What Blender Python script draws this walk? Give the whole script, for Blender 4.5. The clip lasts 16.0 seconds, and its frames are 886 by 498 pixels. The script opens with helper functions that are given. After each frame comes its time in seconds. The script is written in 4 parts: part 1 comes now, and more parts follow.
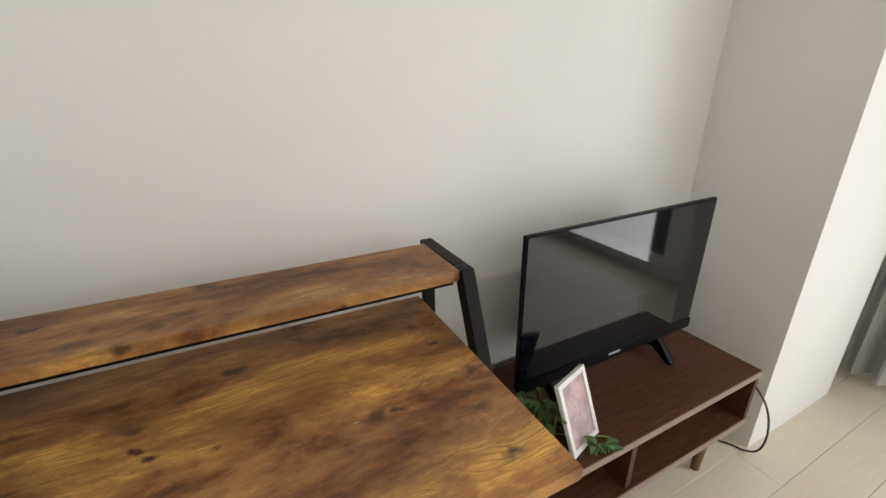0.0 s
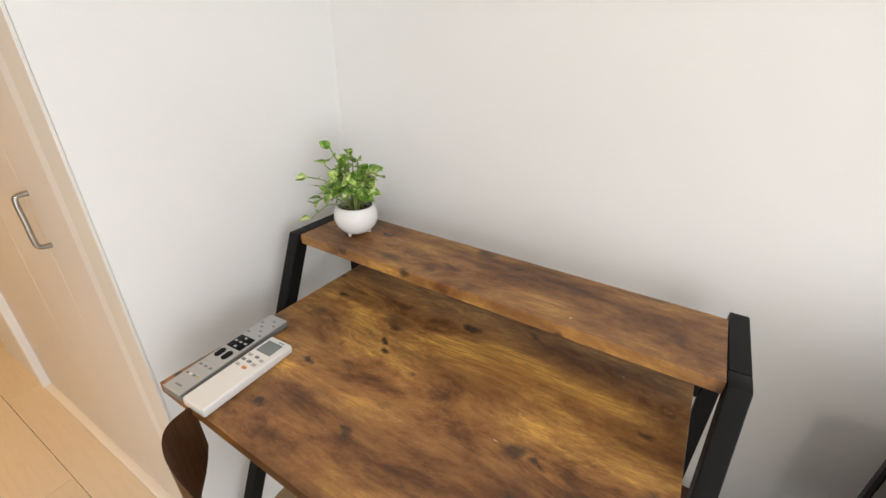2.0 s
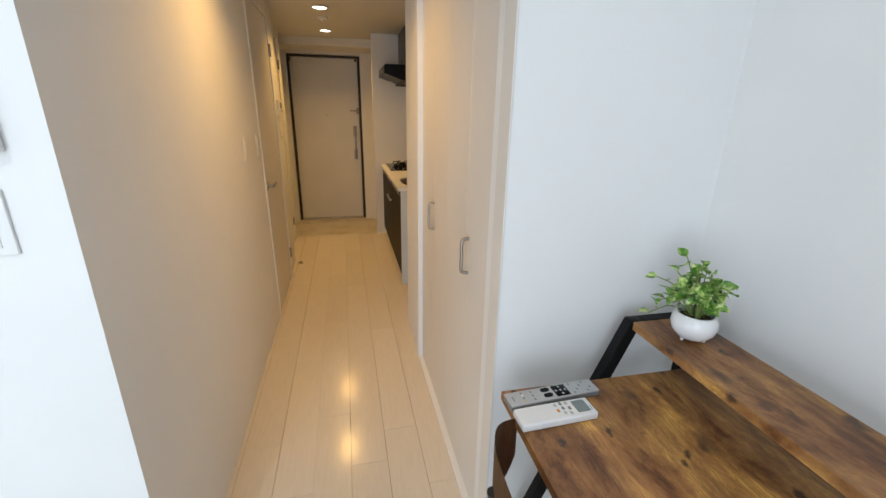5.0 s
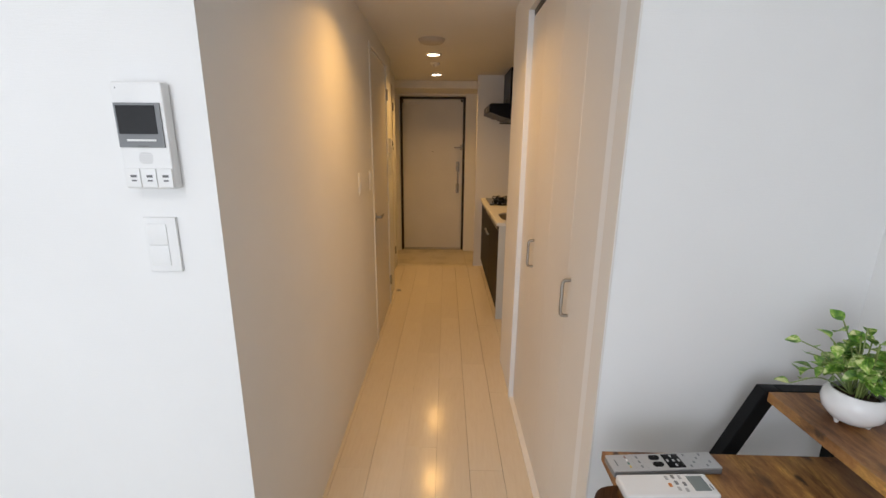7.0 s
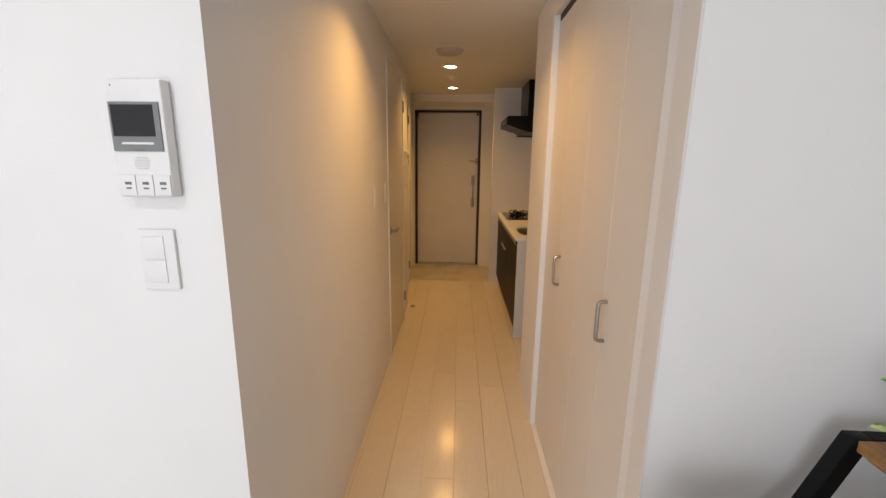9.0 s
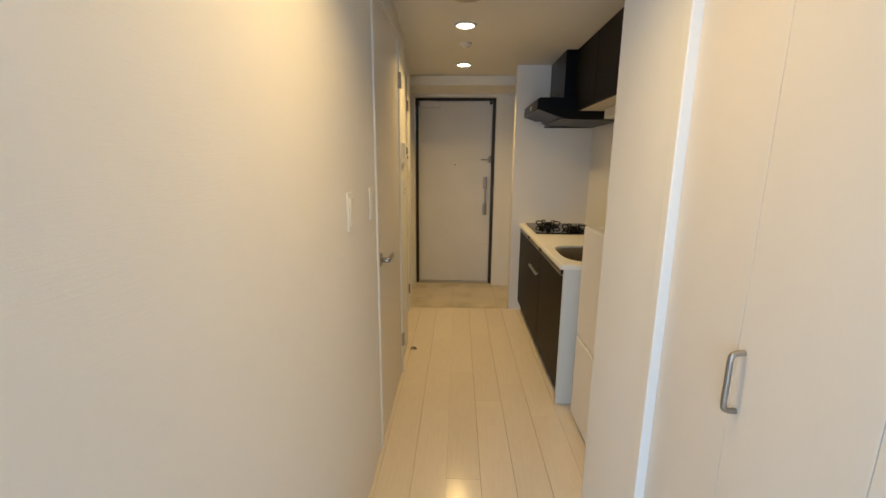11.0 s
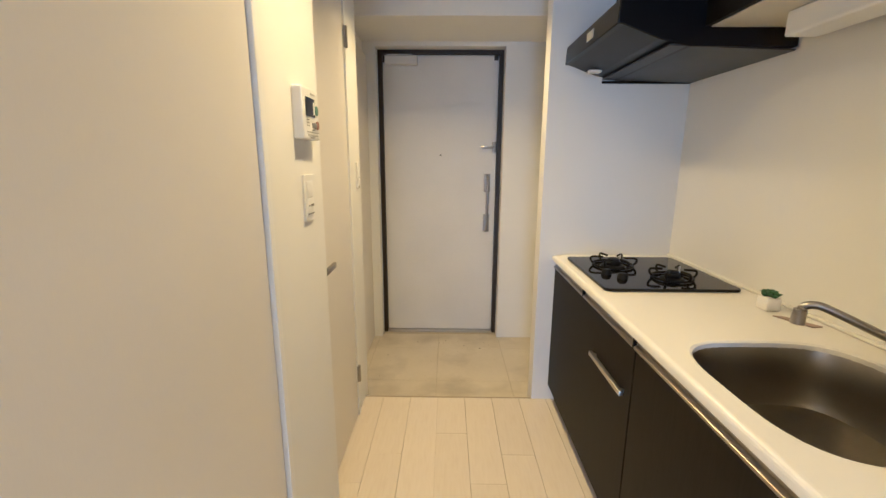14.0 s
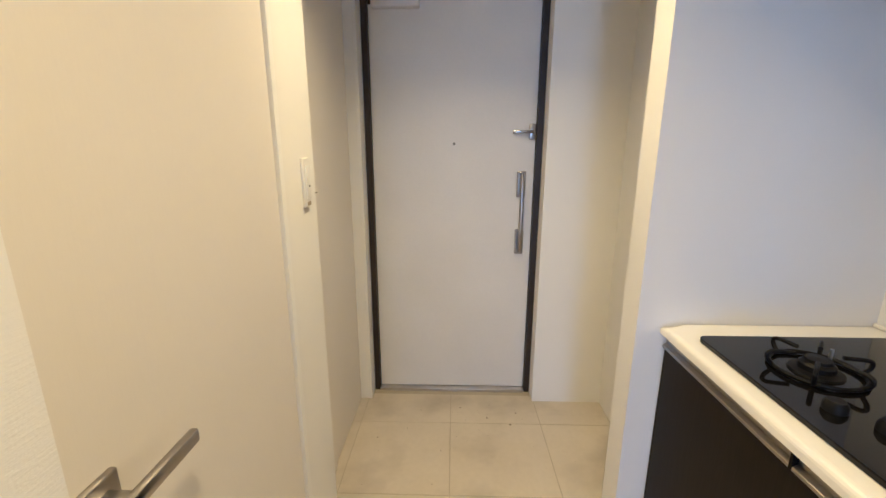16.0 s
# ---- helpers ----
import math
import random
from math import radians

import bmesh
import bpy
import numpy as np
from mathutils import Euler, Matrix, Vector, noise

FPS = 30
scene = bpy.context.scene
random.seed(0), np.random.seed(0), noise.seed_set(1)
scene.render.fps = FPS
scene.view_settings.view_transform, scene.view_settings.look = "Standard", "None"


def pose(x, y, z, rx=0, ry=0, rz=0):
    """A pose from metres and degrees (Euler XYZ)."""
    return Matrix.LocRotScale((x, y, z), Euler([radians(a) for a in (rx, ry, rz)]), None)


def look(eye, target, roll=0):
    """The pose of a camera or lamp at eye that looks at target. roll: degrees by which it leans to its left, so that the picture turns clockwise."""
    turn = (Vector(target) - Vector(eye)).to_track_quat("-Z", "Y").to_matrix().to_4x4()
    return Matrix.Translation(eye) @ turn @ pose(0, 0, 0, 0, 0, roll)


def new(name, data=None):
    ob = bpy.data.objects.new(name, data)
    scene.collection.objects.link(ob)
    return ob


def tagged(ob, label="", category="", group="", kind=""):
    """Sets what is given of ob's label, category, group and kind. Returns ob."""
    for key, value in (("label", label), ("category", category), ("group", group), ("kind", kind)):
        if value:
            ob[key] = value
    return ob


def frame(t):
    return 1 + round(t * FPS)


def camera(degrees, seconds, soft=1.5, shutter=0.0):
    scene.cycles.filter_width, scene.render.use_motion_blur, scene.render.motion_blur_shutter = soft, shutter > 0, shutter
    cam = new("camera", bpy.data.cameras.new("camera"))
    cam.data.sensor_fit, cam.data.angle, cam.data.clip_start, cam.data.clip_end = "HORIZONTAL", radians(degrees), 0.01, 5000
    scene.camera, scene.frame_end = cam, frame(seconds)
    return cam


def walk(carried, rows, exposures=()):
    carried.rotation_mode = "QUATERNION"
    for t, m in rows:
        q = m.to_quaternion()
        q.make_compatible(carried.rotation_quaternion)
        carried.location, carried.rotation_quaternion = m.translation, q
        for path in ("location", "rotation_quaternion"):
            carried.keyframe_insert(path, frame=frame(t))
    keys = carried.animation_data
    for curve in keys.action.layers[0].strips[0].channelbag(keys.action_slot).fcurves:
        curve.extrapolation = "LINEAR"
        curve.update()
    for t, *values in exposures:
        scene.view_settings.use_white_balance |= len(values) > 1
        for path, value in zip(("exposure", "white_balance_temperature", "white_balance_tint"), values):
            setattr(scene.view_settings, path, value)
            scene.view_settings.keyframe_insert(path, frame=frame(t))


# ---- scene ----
cam = camera(93.8, 16.0)
PATH = [
    (0, (0.158, -0.05, 1.2), (1.02, 1.598, 0.465), -0.5),
    (0.3, (0.197, -0.019, 1.193), (0.783, 1.727, 0.412), -0.5),
    (0.5, (0.233, 0.0, 1.2), (0.616, 1.778, 0.37), -0.2),
    (1, (0.293, 0.032, 1.219), (0.213, 1.828, 0.342), 0.6),
    (1.5, (0.35, 0.042, 1.237), (-0.197, 1.735, 0.322), 0.5),
    (2, (0.402, 0.025, 1.269), (-0.516, 1.555, 0.363), 0.9),
    (2.5, (0.434, -0.018, 1.299), (-0.776, 1.303, 0.411), 1.1),
    (3, (0.475, -0.038, 1.321), (-0.966, 1.065, 0.48), 1.0),
    (3.5, (0.488, -0.054, 1.333), (-1.109, 0.859, 0.549), 1.1),
    (4, (0.491, -0.07, 1.348), (-1.217, 0.666, 0.612), 0.9),
    (4.5, (0.493, -0.087, 1.36), (-1.296, 0.492, 0.678), 0.9),
    (5, (0.492, -0.1, 1.367), (-1.355, 0.334, 0.734), 1.0),
    (5.2, (0.491, -0.103, 1.369), (-1.373, 0.277, 0.755), 1.0),
    (7.3, (0.487, -0.121, 1.385), (-1.455, -0.155, 0.907), 0.6),
    (7.5, (0.485, -0.125, 1.388), (-1.458, -0.166, 0.916), 0.7),
    (8, (0.48, -0.121, 1.387), (-1.468, -0.193, 0.938), 0.6),
    (8.5, (0.447, -0.12, 1.374), (-1.504, -0.194, 0.942), 0.6),
    (9, (0.383, -0.147, 1.36), (-1.571, -0.217, 0.939), 0.6),
    (9.2, (0.335, -0.165, 1.356), (-1.618, -0.23, 0.933), 0.6),
    (11.3, (-0.742, -0.266, 1.311), (-2.699, -0.336, 0.901), 0.4),
    (11.5, (-0.862, -0.272, 1.307), (-2.818, -0.344, 0.896), 0.4),
    (11.7, (-0.972, -0.279, 1.304), (-2.928, -0.346, 0.893), 0.3),
    (12, (-1.130, -0.287, 1.3), (-3.086, -0.348, 0.888), 0.3),
    (12.5, (-1.416, -0.296, 1.29), (-3.372, -0.34, 0.875), 0.4),
    (13, (-1.691, -0.284, 1.279), (-3.648, -0.315, 0.868), 0.4),
    (13.5, (-1.943, -0.264, 1.264), (-3.9, -0.286, 0.853), 0.4),
    (14, (-2.177, -0.244, 1.262), (-4.131, -0.264, 0.838), 0.3),
    (14.5, (-2.4, -0.245, 1.267), (-4.35, -0.263, 0.822), 0.2),
    (15, (-2.626, -0.261, 1.273), (-4.572, -0.289, 0.811), 0.2),
    (15.5, (-2.872, -0.273, 1.275), (-4.816, -0.312, 0.805), 0.3),
    (16, (-3.121, -0.292, 1.273), (-5.063, -0.344, 0.796), 0.1),
]
EXPOSURES = [(0, -0.8, 7200, 16), (0.5, -0.56, 7200, 16), (1.0, -0.42, 7150, 16), (2.0, -0.42, 7050, 17), (3.0, -0.52, 6850, 17), (3.5, -0.53, 6700, 16), (4.0, -0.54, 6150, 11), (5.0, -0.62, 6000, 12),
             (7.5, -0.84, 6500, 18), (9.2, -0.84, 6700, 20), (11.3, -0.22, 4740, 4), (12.0, 0.03, 4530, 4), (13, 0.46, 4370, 6), (14, 0.44, 4220, 9), (15, 0.43, 4140, 10), (16, 0.5, 4020, 11)]
walk(cam, [(t, look(eye, target, roll)) for t, eye, target, roll in PATH], EXPOSURES)
WINDOW_W, DOWN_W, ROOM_W = 48.0, 8.1, 11.0

# ---------- world and light ----------
world = bpy.data.worlds.new("sky")
scene.world = world
world.use_nodes = True
wn = world.node_tree
sky = wn.nodes.new("ShaderNodeTexSky")
sky.sky_type, sky.sun_disc = "NISHITA", False
sky.sun_elevation, sky.sun_rotation = radians(45), radians(120)
wn.nodes["Background"].inputs[1].default_value = 0.12
wn.links.new(sky.outputs[0], wn.nodes["Background"].inputs[0])


def area_lamp(name, m, sx, sy, watts, colour, shape="RECTANGLE", spread=180):
    data = bpy.data.lights.new(name, "AREA")
    data.shape, data.size, data.size_y, data.energy, data.color = shape, sx, sy, watts, colour
    data.spread = radians(spread)
    ob = new(name, data)
    ob.matrix_world = m
    return ob


WARM, DAY, NEUTRAL = (1.0, 0.55, 0.14), (0.83, 0.935, 1.0), (0.96, 0.975, 0.96)
# daylight in the opening of the balcony window, stronger from the sky above
area_lamp("window_daylight", look((2.52, -1.195, 1.5), (0.0, -1.195, 1.45)), 1.72, 1.2, WINDOW_W, DAY)
area_lamp("window_daylight_low", look((2.52, -1.195, 0.49), (0.0, -1.195, 0.45)), 1.72, 0.78, 0.65 * WINDOW_W, DAY)
LAMPS = [(-1.37, -0.228), (-3.175, -0.228), (-4.17, -0.226)]
for lx, ly in LAMPS:
    area_lamp("downlight_lamp", pose(lx, ly, 2.077), 0.085, 0.085, DOWN_W, WARM, "DISK", 132)

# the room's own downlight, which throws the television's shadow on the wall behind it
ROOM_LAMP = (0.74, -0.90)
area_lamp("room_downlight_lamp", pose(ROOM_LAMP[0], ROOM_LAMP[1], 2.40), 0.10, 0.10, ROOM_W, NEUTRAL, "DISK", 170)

# ---------- materials ----------


def nodes_of(name):
    m = bpy.data.materials.new(name)
    m.use_nodes = True
    t = m.node_tree
    return m, t, t.nodes["Principled BSDF"]


def lk(t, a, b):
    t.links.new(a, b)


def tex_noise(t, scale, detail=4, rough=0.6, stretch=(1, 1, 1), dist=0.0):
    co = t.nodes.new("ShaderNodeTexCoord")
    mp = t.nodes.new("ShaderNodeMapping")
    mp.inputs["Scale"].default_value = stretch
    n = t.nodes.new("ShaderNodeTexNoise")
    n.inputs["Scale"].default_value, n.inputs["Detail"].default_value = scale, detail
    n.inputs["Roughness"].default_value, n.inputs["Distortion"].default_value = rough, dist
    lk(t, co.outputs["Object"], mp.inputs[0])
    lk(t, mp.outputs[0], n.inputs["Vector"])
    return n


def ramp(t, src, stops):
    r = t.nodes.new("ShaderNodeValToRGB")
    e = r.color_ramp.elements
    while len(e) < len(stops):
        e.new(0.5)
    for el, (p, c) in zip(e, stops):
        el.position, el.color = p, (*c, 1)
    lk(t, src, r.inputs[0])
    return r


def mixc(t, a, b, fac, mode="MIX"):
    mx = t.nodes.new("ShaderNodeMix")
    mx.data_type, mx.blend_type = "RGBA", mode
    for sock, v in ((mx.inputs[0], fac), (mx.inputs[6], a), (mx.inputs[7], b)):
        if hasattr(v, "links"):
            lk(t, v, sock)
        else:
            sock.default_value = v if not isinstance(v, tuple) else (*v, 1)
    return mx.outputs[2]


def bumped(t, p, src, strength, distance):
    b = t.nodes.new("ShaderNodeBump")
    b.inputs["Strength"].default_value, b.inputs["Distance"].default_value = strength, distance
    lk(t, src, b.inputs["Height"])
    lk(t, b.outputs[0], p.inputs["Normal"])


def surface(name, colour, rough=0.5, metal=0.0, vary=0.06, scale=6.0, grain=60.0, bump=0.15, depth=0.001, stretch=(1, 1, 1), coat=0.0, spec=0.5):
    """A surface with soft blotches, a fine grain, uneven gloss and a slight relief."""
    m, t, p = nodes_of(name)
    big, fine = tex_noise(t, scale, 3, 0.5), tex_noise(t, grain, 5, 0.65, stretch)
    lo = tuple(max(0, c * (1 - vary)) for c in colour)
    hi = tuple(min(1, c * (1 + vary)) for c in colour)
    a = ramp(t, big.outputs[0], [(0.3, lo), (0.7, hi)])
    b = ramp(t, fine.outputs[0], [(0.3, (1 - vary,) * 3), (0.7, (1, 1, 1))])
    lk(t, mixc(t, a.outputs[0], b.outputs[0], 1.0, "MULTIPLY"), p.inputs["Base Color"])
    rr = ramp(t, big.outputs[0], [(0.25, (max(0.02, rough * 0.93),) * 3), (0.75, (min(1, rough * 1.07),) * 3)])
    if vary > 0.005:
        lk(t, rr.outputs[0], p.inputs["Roughness"])
    else:
        p.inputs["Roughness"].default_value = rough
    p.inputs["Metallic"].default_value, p.inputs["Coat Weight"].default_value = metal, coat
    p.inputs["Specular IOR Level"].default_value = spec
    if bump:
        bumped(t, p, fine.outputs[0], bump, depth)
    return m


def wallpaper():
    """White vinyl wallpaper with a fine woven emboss of short level ridges."""
    m, t, p = nodes_of("wallpaper")
    big = tex_noise(t, 1.7, 4, 0.55)
    weave = tex_noise(t, 150, 3, 0.7, (0.22, 0.22, 2.2))
    spots = tex_noise(t, 420, 2, 0.5)
    c = ramp(t, big.outputs[0], [(0.3, (0.77, 0.765, 0.75)), (0.7, (0.81, 0.805, 0.79))])
    lk(t, c.outputs[0], p.inputs["Base Color"])
    p.inputs["Roughness"].default_value = 0.75
    bumped(t, p, mixc(t, weave.outputs[0], spots.outputs[0], 0.3), 0.34, 0.0012)
    return m


def plank_mat():
    """Whitewashed maple flooring, satin lacquered, one tone a board."""
    m, t, p = nodes_of("pale_maple_floor")
    info = t.nodes.new("ShaderNodeObjectInfo")
    grain = tex_noise(t, 9, 6, 0.65, (1.0, 9.0, 1.0), 0.6)
    fine = tex_noise(t, 60, 4, 0.7, (1.0, 14.0, 1.0))
    a = ramp(t, grain.outputs[0], [(0.2, (0.645, 0.575, 0.465)), (0.5, (0.69, 0.625, 0.515)), (0.8, (0.715, 0.655, 0.55))])
    b = ramp(t, info.outputs["Random"], [(0.0, (0.93, 0.925, 0.915)), (1.0, (1.0, 1.0, 1.0))])
    c = ramp(t, fine.outputs[0], [(0.3, (0.975, 0.97, 0.965)), (0.7, (1, 1, 1))])
    lk(t, mixc(t, mixc(t, a.outputs[0], b.outputs[0], 1.0, "MULTIPLY"), c.outputs[0], 1.0, "MULTIPLY"), p.inputs["Base Color"])
    r = ramp(t, grain.outputs[0], [(0.3, (0.15,) * 3), (0.7, (0.20,) * 3)])
    lk(t, r.outputs[0], p.inputs["Roughness"])
    bumped(t, p, fine.outputs[0], 0.03, 0.0004)
    return m


def rustic_wood():
    """Rustic printed timber: honey and dark brown clouds drawn out along the board, ring lines, smudges, knots and pale nicks."""
    m, t, p = nodes_of("rustic_brown_wood")
    co = t.nodes.new("ShaderNodeTexCoord")
    cloud = tex_noise(t, 4.2, 10, 0.74, (0.8, 2.1, 1.0), 0.35)
    cloud2 = tex_noise(t, 9.0, 9, 0.75, (0.8, 1.9, 1.0), 0.3)
    streak = tex_noise(t, 16, 6, 0.68, (0.32, 3.6, 1.0), 0.5)
    fine = tex_noise(t, 120, 4, 0.7, (0.07, 2.2, 1.0))
    base = ramp(t, cloud.outputs[0], [(0.34, (0.070, 0.026, 0.010)), (0.41, (0.175, 0.072, 0.024)), (0.47, (0.29, 0.138, 0.050)), (0.53, (0.38, 0.192, 0.068)), (0.60, (0.60, 0.345, 0.108)), (0.76, (0.72, 0.45, 0.155))])
    mid = ramp(t, cloud2.outputs[0], [(0.33, (0.26, 0.20, 0.16)), (0.43, (0.88, 0.85, 0.82)), (0.60, (1.10, 1.08, 1.0)), (0.70, (1.4, 1.34, 1.1))])
    st = ramp(t, streak.outputs[0], [(0.30, (0.80, 0.75, 0.70)), (0.50, (0.98, 0.97, 0.96)), (0.72, (1.10, 1.08, 1.04))])
    gr = ramp(t, fine.outputs[0], [(0.36, (0.84, 0.81, 0.78)), (0.56, (1.0, 1.0, 1.0)), (0.7, (1.05, 1.04, 1.02))])
    # ring lines, bent by a slow noise, strongest where the timber is pale
    wob = tex_noise(t, 2.4, 3, 0.5, (1.0, 1.6, 1.0))
    add = t.nodes.new("ShaderNodeVectorMath")
    add.operation = "MULTIPLY_ADD"
    lk(t, wob.outputs["Color"], add.inputs[0])
    add.inputs[1].default_value = (0.0, 0.13, 0.0)
    lk(t, co.outputs["Object"], add.inputs[2])
    mp = t.nodes.new("ShaderNodeMapping")
    mp.inputs["Scale"].default_value = (0.22, 1.0, 1.0)
    lk(t, add.outputs[0], mp.inputs[0])
    wv = t.nodes.new("ShaderNodeTexWave")
    wv.wave_type, wv.bands_direction = "BANDS", "Y"
    wv.inputs["Scale"].default_value, wv.inputs["Distortion"].default_value = 42.0, 11.0
    wv.inputs["Detail"].default_value, wv.inputs["Detail Scale"].default_value = 5.0, 1.6
    lk(t, mp.outputs[0], wv.inputs["Vector"])
    lines = ramp(t, wv.outputs["Fac"], [(0.05, (0.44, 0.33, 0.24)), (0.30, (1.0, 1.0, 1.0)), (1.0, (1.06, 1.05, 1.0))])
    where = ramp(t, cloud.outputs[0], [(0.54, (0.0,) * 3), (0.64, (0.75,) * 3)])
    # broad dark and golden stain, running lengthwise
    broad = tex_noise(t, 2.3, 5, 0.6, (0.55, 2.3, 1.0), 0.5)
    stain = ramp(t, broad.outputs[0], [(0.38, (0.42, 0.35, 0.30)), (0.47, (0.72, 0.67, 0.62)), (0.54, (0.98, 0.96, 0.90)), (0.64, (1.22, 1.20, 1.0))])
    c = mixc(t, base.outputs[0], mid.outputs[0], 0.75, "MULTIPLY")
    c = mixc(t, c, stain.outputs[0], 0.9, "MULTIPLY")
    c = mixc(t, c, st.outputs[0], 0.75, "MULTIPLY")
    c = mixc(t, c, lines.outputs[0], where.outputs[0], "MULTIPLY")
    c = mixc(t, c, gr.outputs[0], 0.8, "MULTIPLY")
    # smudges and knots of several sizes
    for sc, lim, st_, tone, off, most in ((4.3, 0.12, (1.0, 1.9, 1.0), (0.050, 0.034, 0.024), 1.3, 0.6), (7.0, 0.13, (1.0, 1.7, 1.0), (0.045, 0.028, 0.018), 3.1, 0.85), (13.0, 0.11, (0.7, 1.3, 1.0), (0.04, 0.022, 0.012), 5.7, 0.92)):
        vo = t.nodes.new("ShaderNodeTexVoronoi")
        vm = t.nodes.new("ShaderNodeMapping")
        vm.inputs["Scale"].default_value = st_
        vm.inputs["Location"].default_value = (off, 0.11 * off, 0.37)
        wr = tex_noise(t, 22, 3, 0.6)
        wa = t.nodes.new("ShaderNodeVectorMath")
        wa.operation = "MULTIPLY_ADD"
        wa.inputs[1].default_value = (0.05, 0.05, 0.0)
        lk(t, wr.outputs["Color"], wa.inputs[0])
        lk(t, co.outputs["Object"], wa.inputs[2])
        lk(t, wa.outputs[0], vm.inputs[0])
        lk(t, vm.outputs[0], vo.inputs["Vector"])
        vo.inputs["Scale"].default_value = sc
        k = ramp(t, vo.outputs["Distance"], [(lim * 0.55, (most,) * 3), (lim * 1.35, (0,) * 3)])
        c = mixc(t, c, tone, k.outputs[0])
    nick = tex_noise(t, 75, 2, 0.5, (0.6, 1.0, 1.0))
    nk = ramp(t, nick.outputs[0], [(0.765, (0,) * 3), (0.80, (0.7,) * 3)])
    c = mixc(t, c, (0.62, 0.48, 0.30), nk.outputs[0])
    lk(t, c, p.inputs["Base Color"])
    r = ramp(t, streak.outputs[0], [(0.3, (0.40,) * 3), (0.7, (0.52,) * 3)])
    lk(t, r.outputs[0], p.inputs["Roughness"])
    bumped(t, p, fine.outputs[0], 0.08, 0.0006)
    return m


def walnut(name, dark, light, along="x", spec=0.28):
    m, t, p = nodes_of(name)
    s = {"x": (0.7, 9, 9), "y": (9, 0.7, 9), "z": (9, 9, 0.7)}[along]
    g = tex_noise(t, 12, 6, 0.68, s, 0.6)
    f = tex_noise(t, 70, 4, 0.7, tuple(0.3 * v for v in s))
    a = ramp(t, g.outputs[0], [(0.3, dark), (0.7, light)])
    b = ramp(t, f.outputs[0], [(0.35, (0.8,) * 3), (0.65, (1,) * 3)])
    lk(t, mixc(t, a.outputs[0], b.outputs[0], 1.0, "MULTIPLY"), p.inputs["Base Color"])
    p.inputs["Roughness"].default_value = 0.48
    p.inputs["Specular IOR Level"].default_value = spec
    bumped(t, p, f.outputs[0], 0.12, 0.0006)
    return m


def glow(name, colour, strength):
    m, t, p = nodes_of(name)
    p.inputs["Base Color"].default_value = (*colour, 1)
    p.inputs["Emission Color"].default_value, p.inputs["Emission Strength"].default_value = (*colour, 1), strength
    return m


def leaf_mat():
    m, t, p = nodes_of("variegated_leaf")
    n = tex_noise(t, 70, 3, 0.6, (1, 1, 1), 0.8)
    g = t.nodes.new("ShaderNodeNewGeometry")
    r = ramp(t, n.outputs[0], [(0.36, (0.055, 0.155, 0.018)), (0.47, (0.14, 0.31, 0.035)), (0.55, (0.30, 0.46, 0.085)), (0.62, (0.70, 0.74, 0.40))])
    v = ramp(t, g.outputs["Random Per Island"], [(0, (0.75, 0.78, 0.7)), (1, (1.15, 1.1, 1.0))])
    lk(t, mixc(t, r.outputs[0], v.outputs[0], 1.0, "MULTIPLY"), p.inputs["Base Color"])
    p.inputs["Roughness"].default_value = 0.42
    p.inputs["Subsurface Weight"].default_value = 0.0
    return m


def tile_mat():
    """Beige stone-look tile with trodden-in grey smudges."""
    m, t, p = nodes_of("beige_floor_tile")
    big, dirt, fine = tex_noise(t, 3.0, 4, 0.55), tex_noise(t, 4.0, 3, 0.5, (1.0, 0.8, 1.0), 0.1), tex_noise(t, 40, 4, 0.6)
    a = ramp(t, big.outputs[0], [(0.3, (0.56, 0.51, 0.405)), (0.7, (0.625, 0.575, 0.47))])
    k = ramp(t, dirt.outputs[0], [(0.50, (0,) * 3), (0.74, (0.6,) * 3)])
    b = ramp(t, fine.outputs[0], [(0.3, (0.95,) * 3), (0.7, (1,) * 3)])
    lk(t, mixc(t, mixc(t, a.outputs[0], (0.33, 0.30, 0.25), k.outputs[0]), b.outputs[0], 1.0, "MULTIPLY"), p.inputs["Base Color"])
    r = ramp(t, dirt.outputs[0], [(0.4, (0.38,) * 3), (0.7, (0.55,) * 3)])
    lk(t, r.outputs[0], p.inputs["Roughness"])
    bumped(t, p, fine.outputs[0], 0.05, 0.0006)
    return m


M_WALL = wallpaper()
M_CEIL = surface("ceiling_paper", (0.76, 0.75, 0.73), 0.8, 0, 0.02, 2, 260, 0.2, 0.001)
M_PLANK = plank_mat()
M_SUB = surface("screed", (0.46, 0.39, 0.30), 0.9)
M_TILE = tile_mat()
M_STEP = surface("tan_step_edge", (0.36, 0.31, 0.23), 0.5, 0, 0.08, 12)
M_GROUT = surface("grout", (0.44, 0.40, 0.31), 0.9)
M_TRIM = surface("white_trim", (0.80, 0.80, 0.79), 0.35, 0, 0.015, 3, 80, 0.04, 0.0004)
M_DOOR = surface("cream_door_sheet", (0.72, 0.69, 0.64), 0.38, 0, 0.02, 3, 120, 0.05, 0.0004, (6, 6, 0.4))
M_ENTRY = surface("white_steel_door", (0.72, 0.715, 0.715), 0.42, 0, 0.03, 3, 90, 0.06, 0.0005)
M_DKFRAME = surface("dark_bronze_frame", (0.035, 0.026, 0.022), 0.42, 0.3, 0.08)
M_CHROME = surface("brushed_nickel", (0.38, 0.36, 0.335), 0.30, 1.0, 0.05, 20, 150, 0.05, 0.0003)
M_STEEL = surface("satin_steel", (0.62, 0.60, 0.57), 0.32, 1.0, 0.04, 12, 200, 0.06, 0.0003, (0.2, 4, 4))
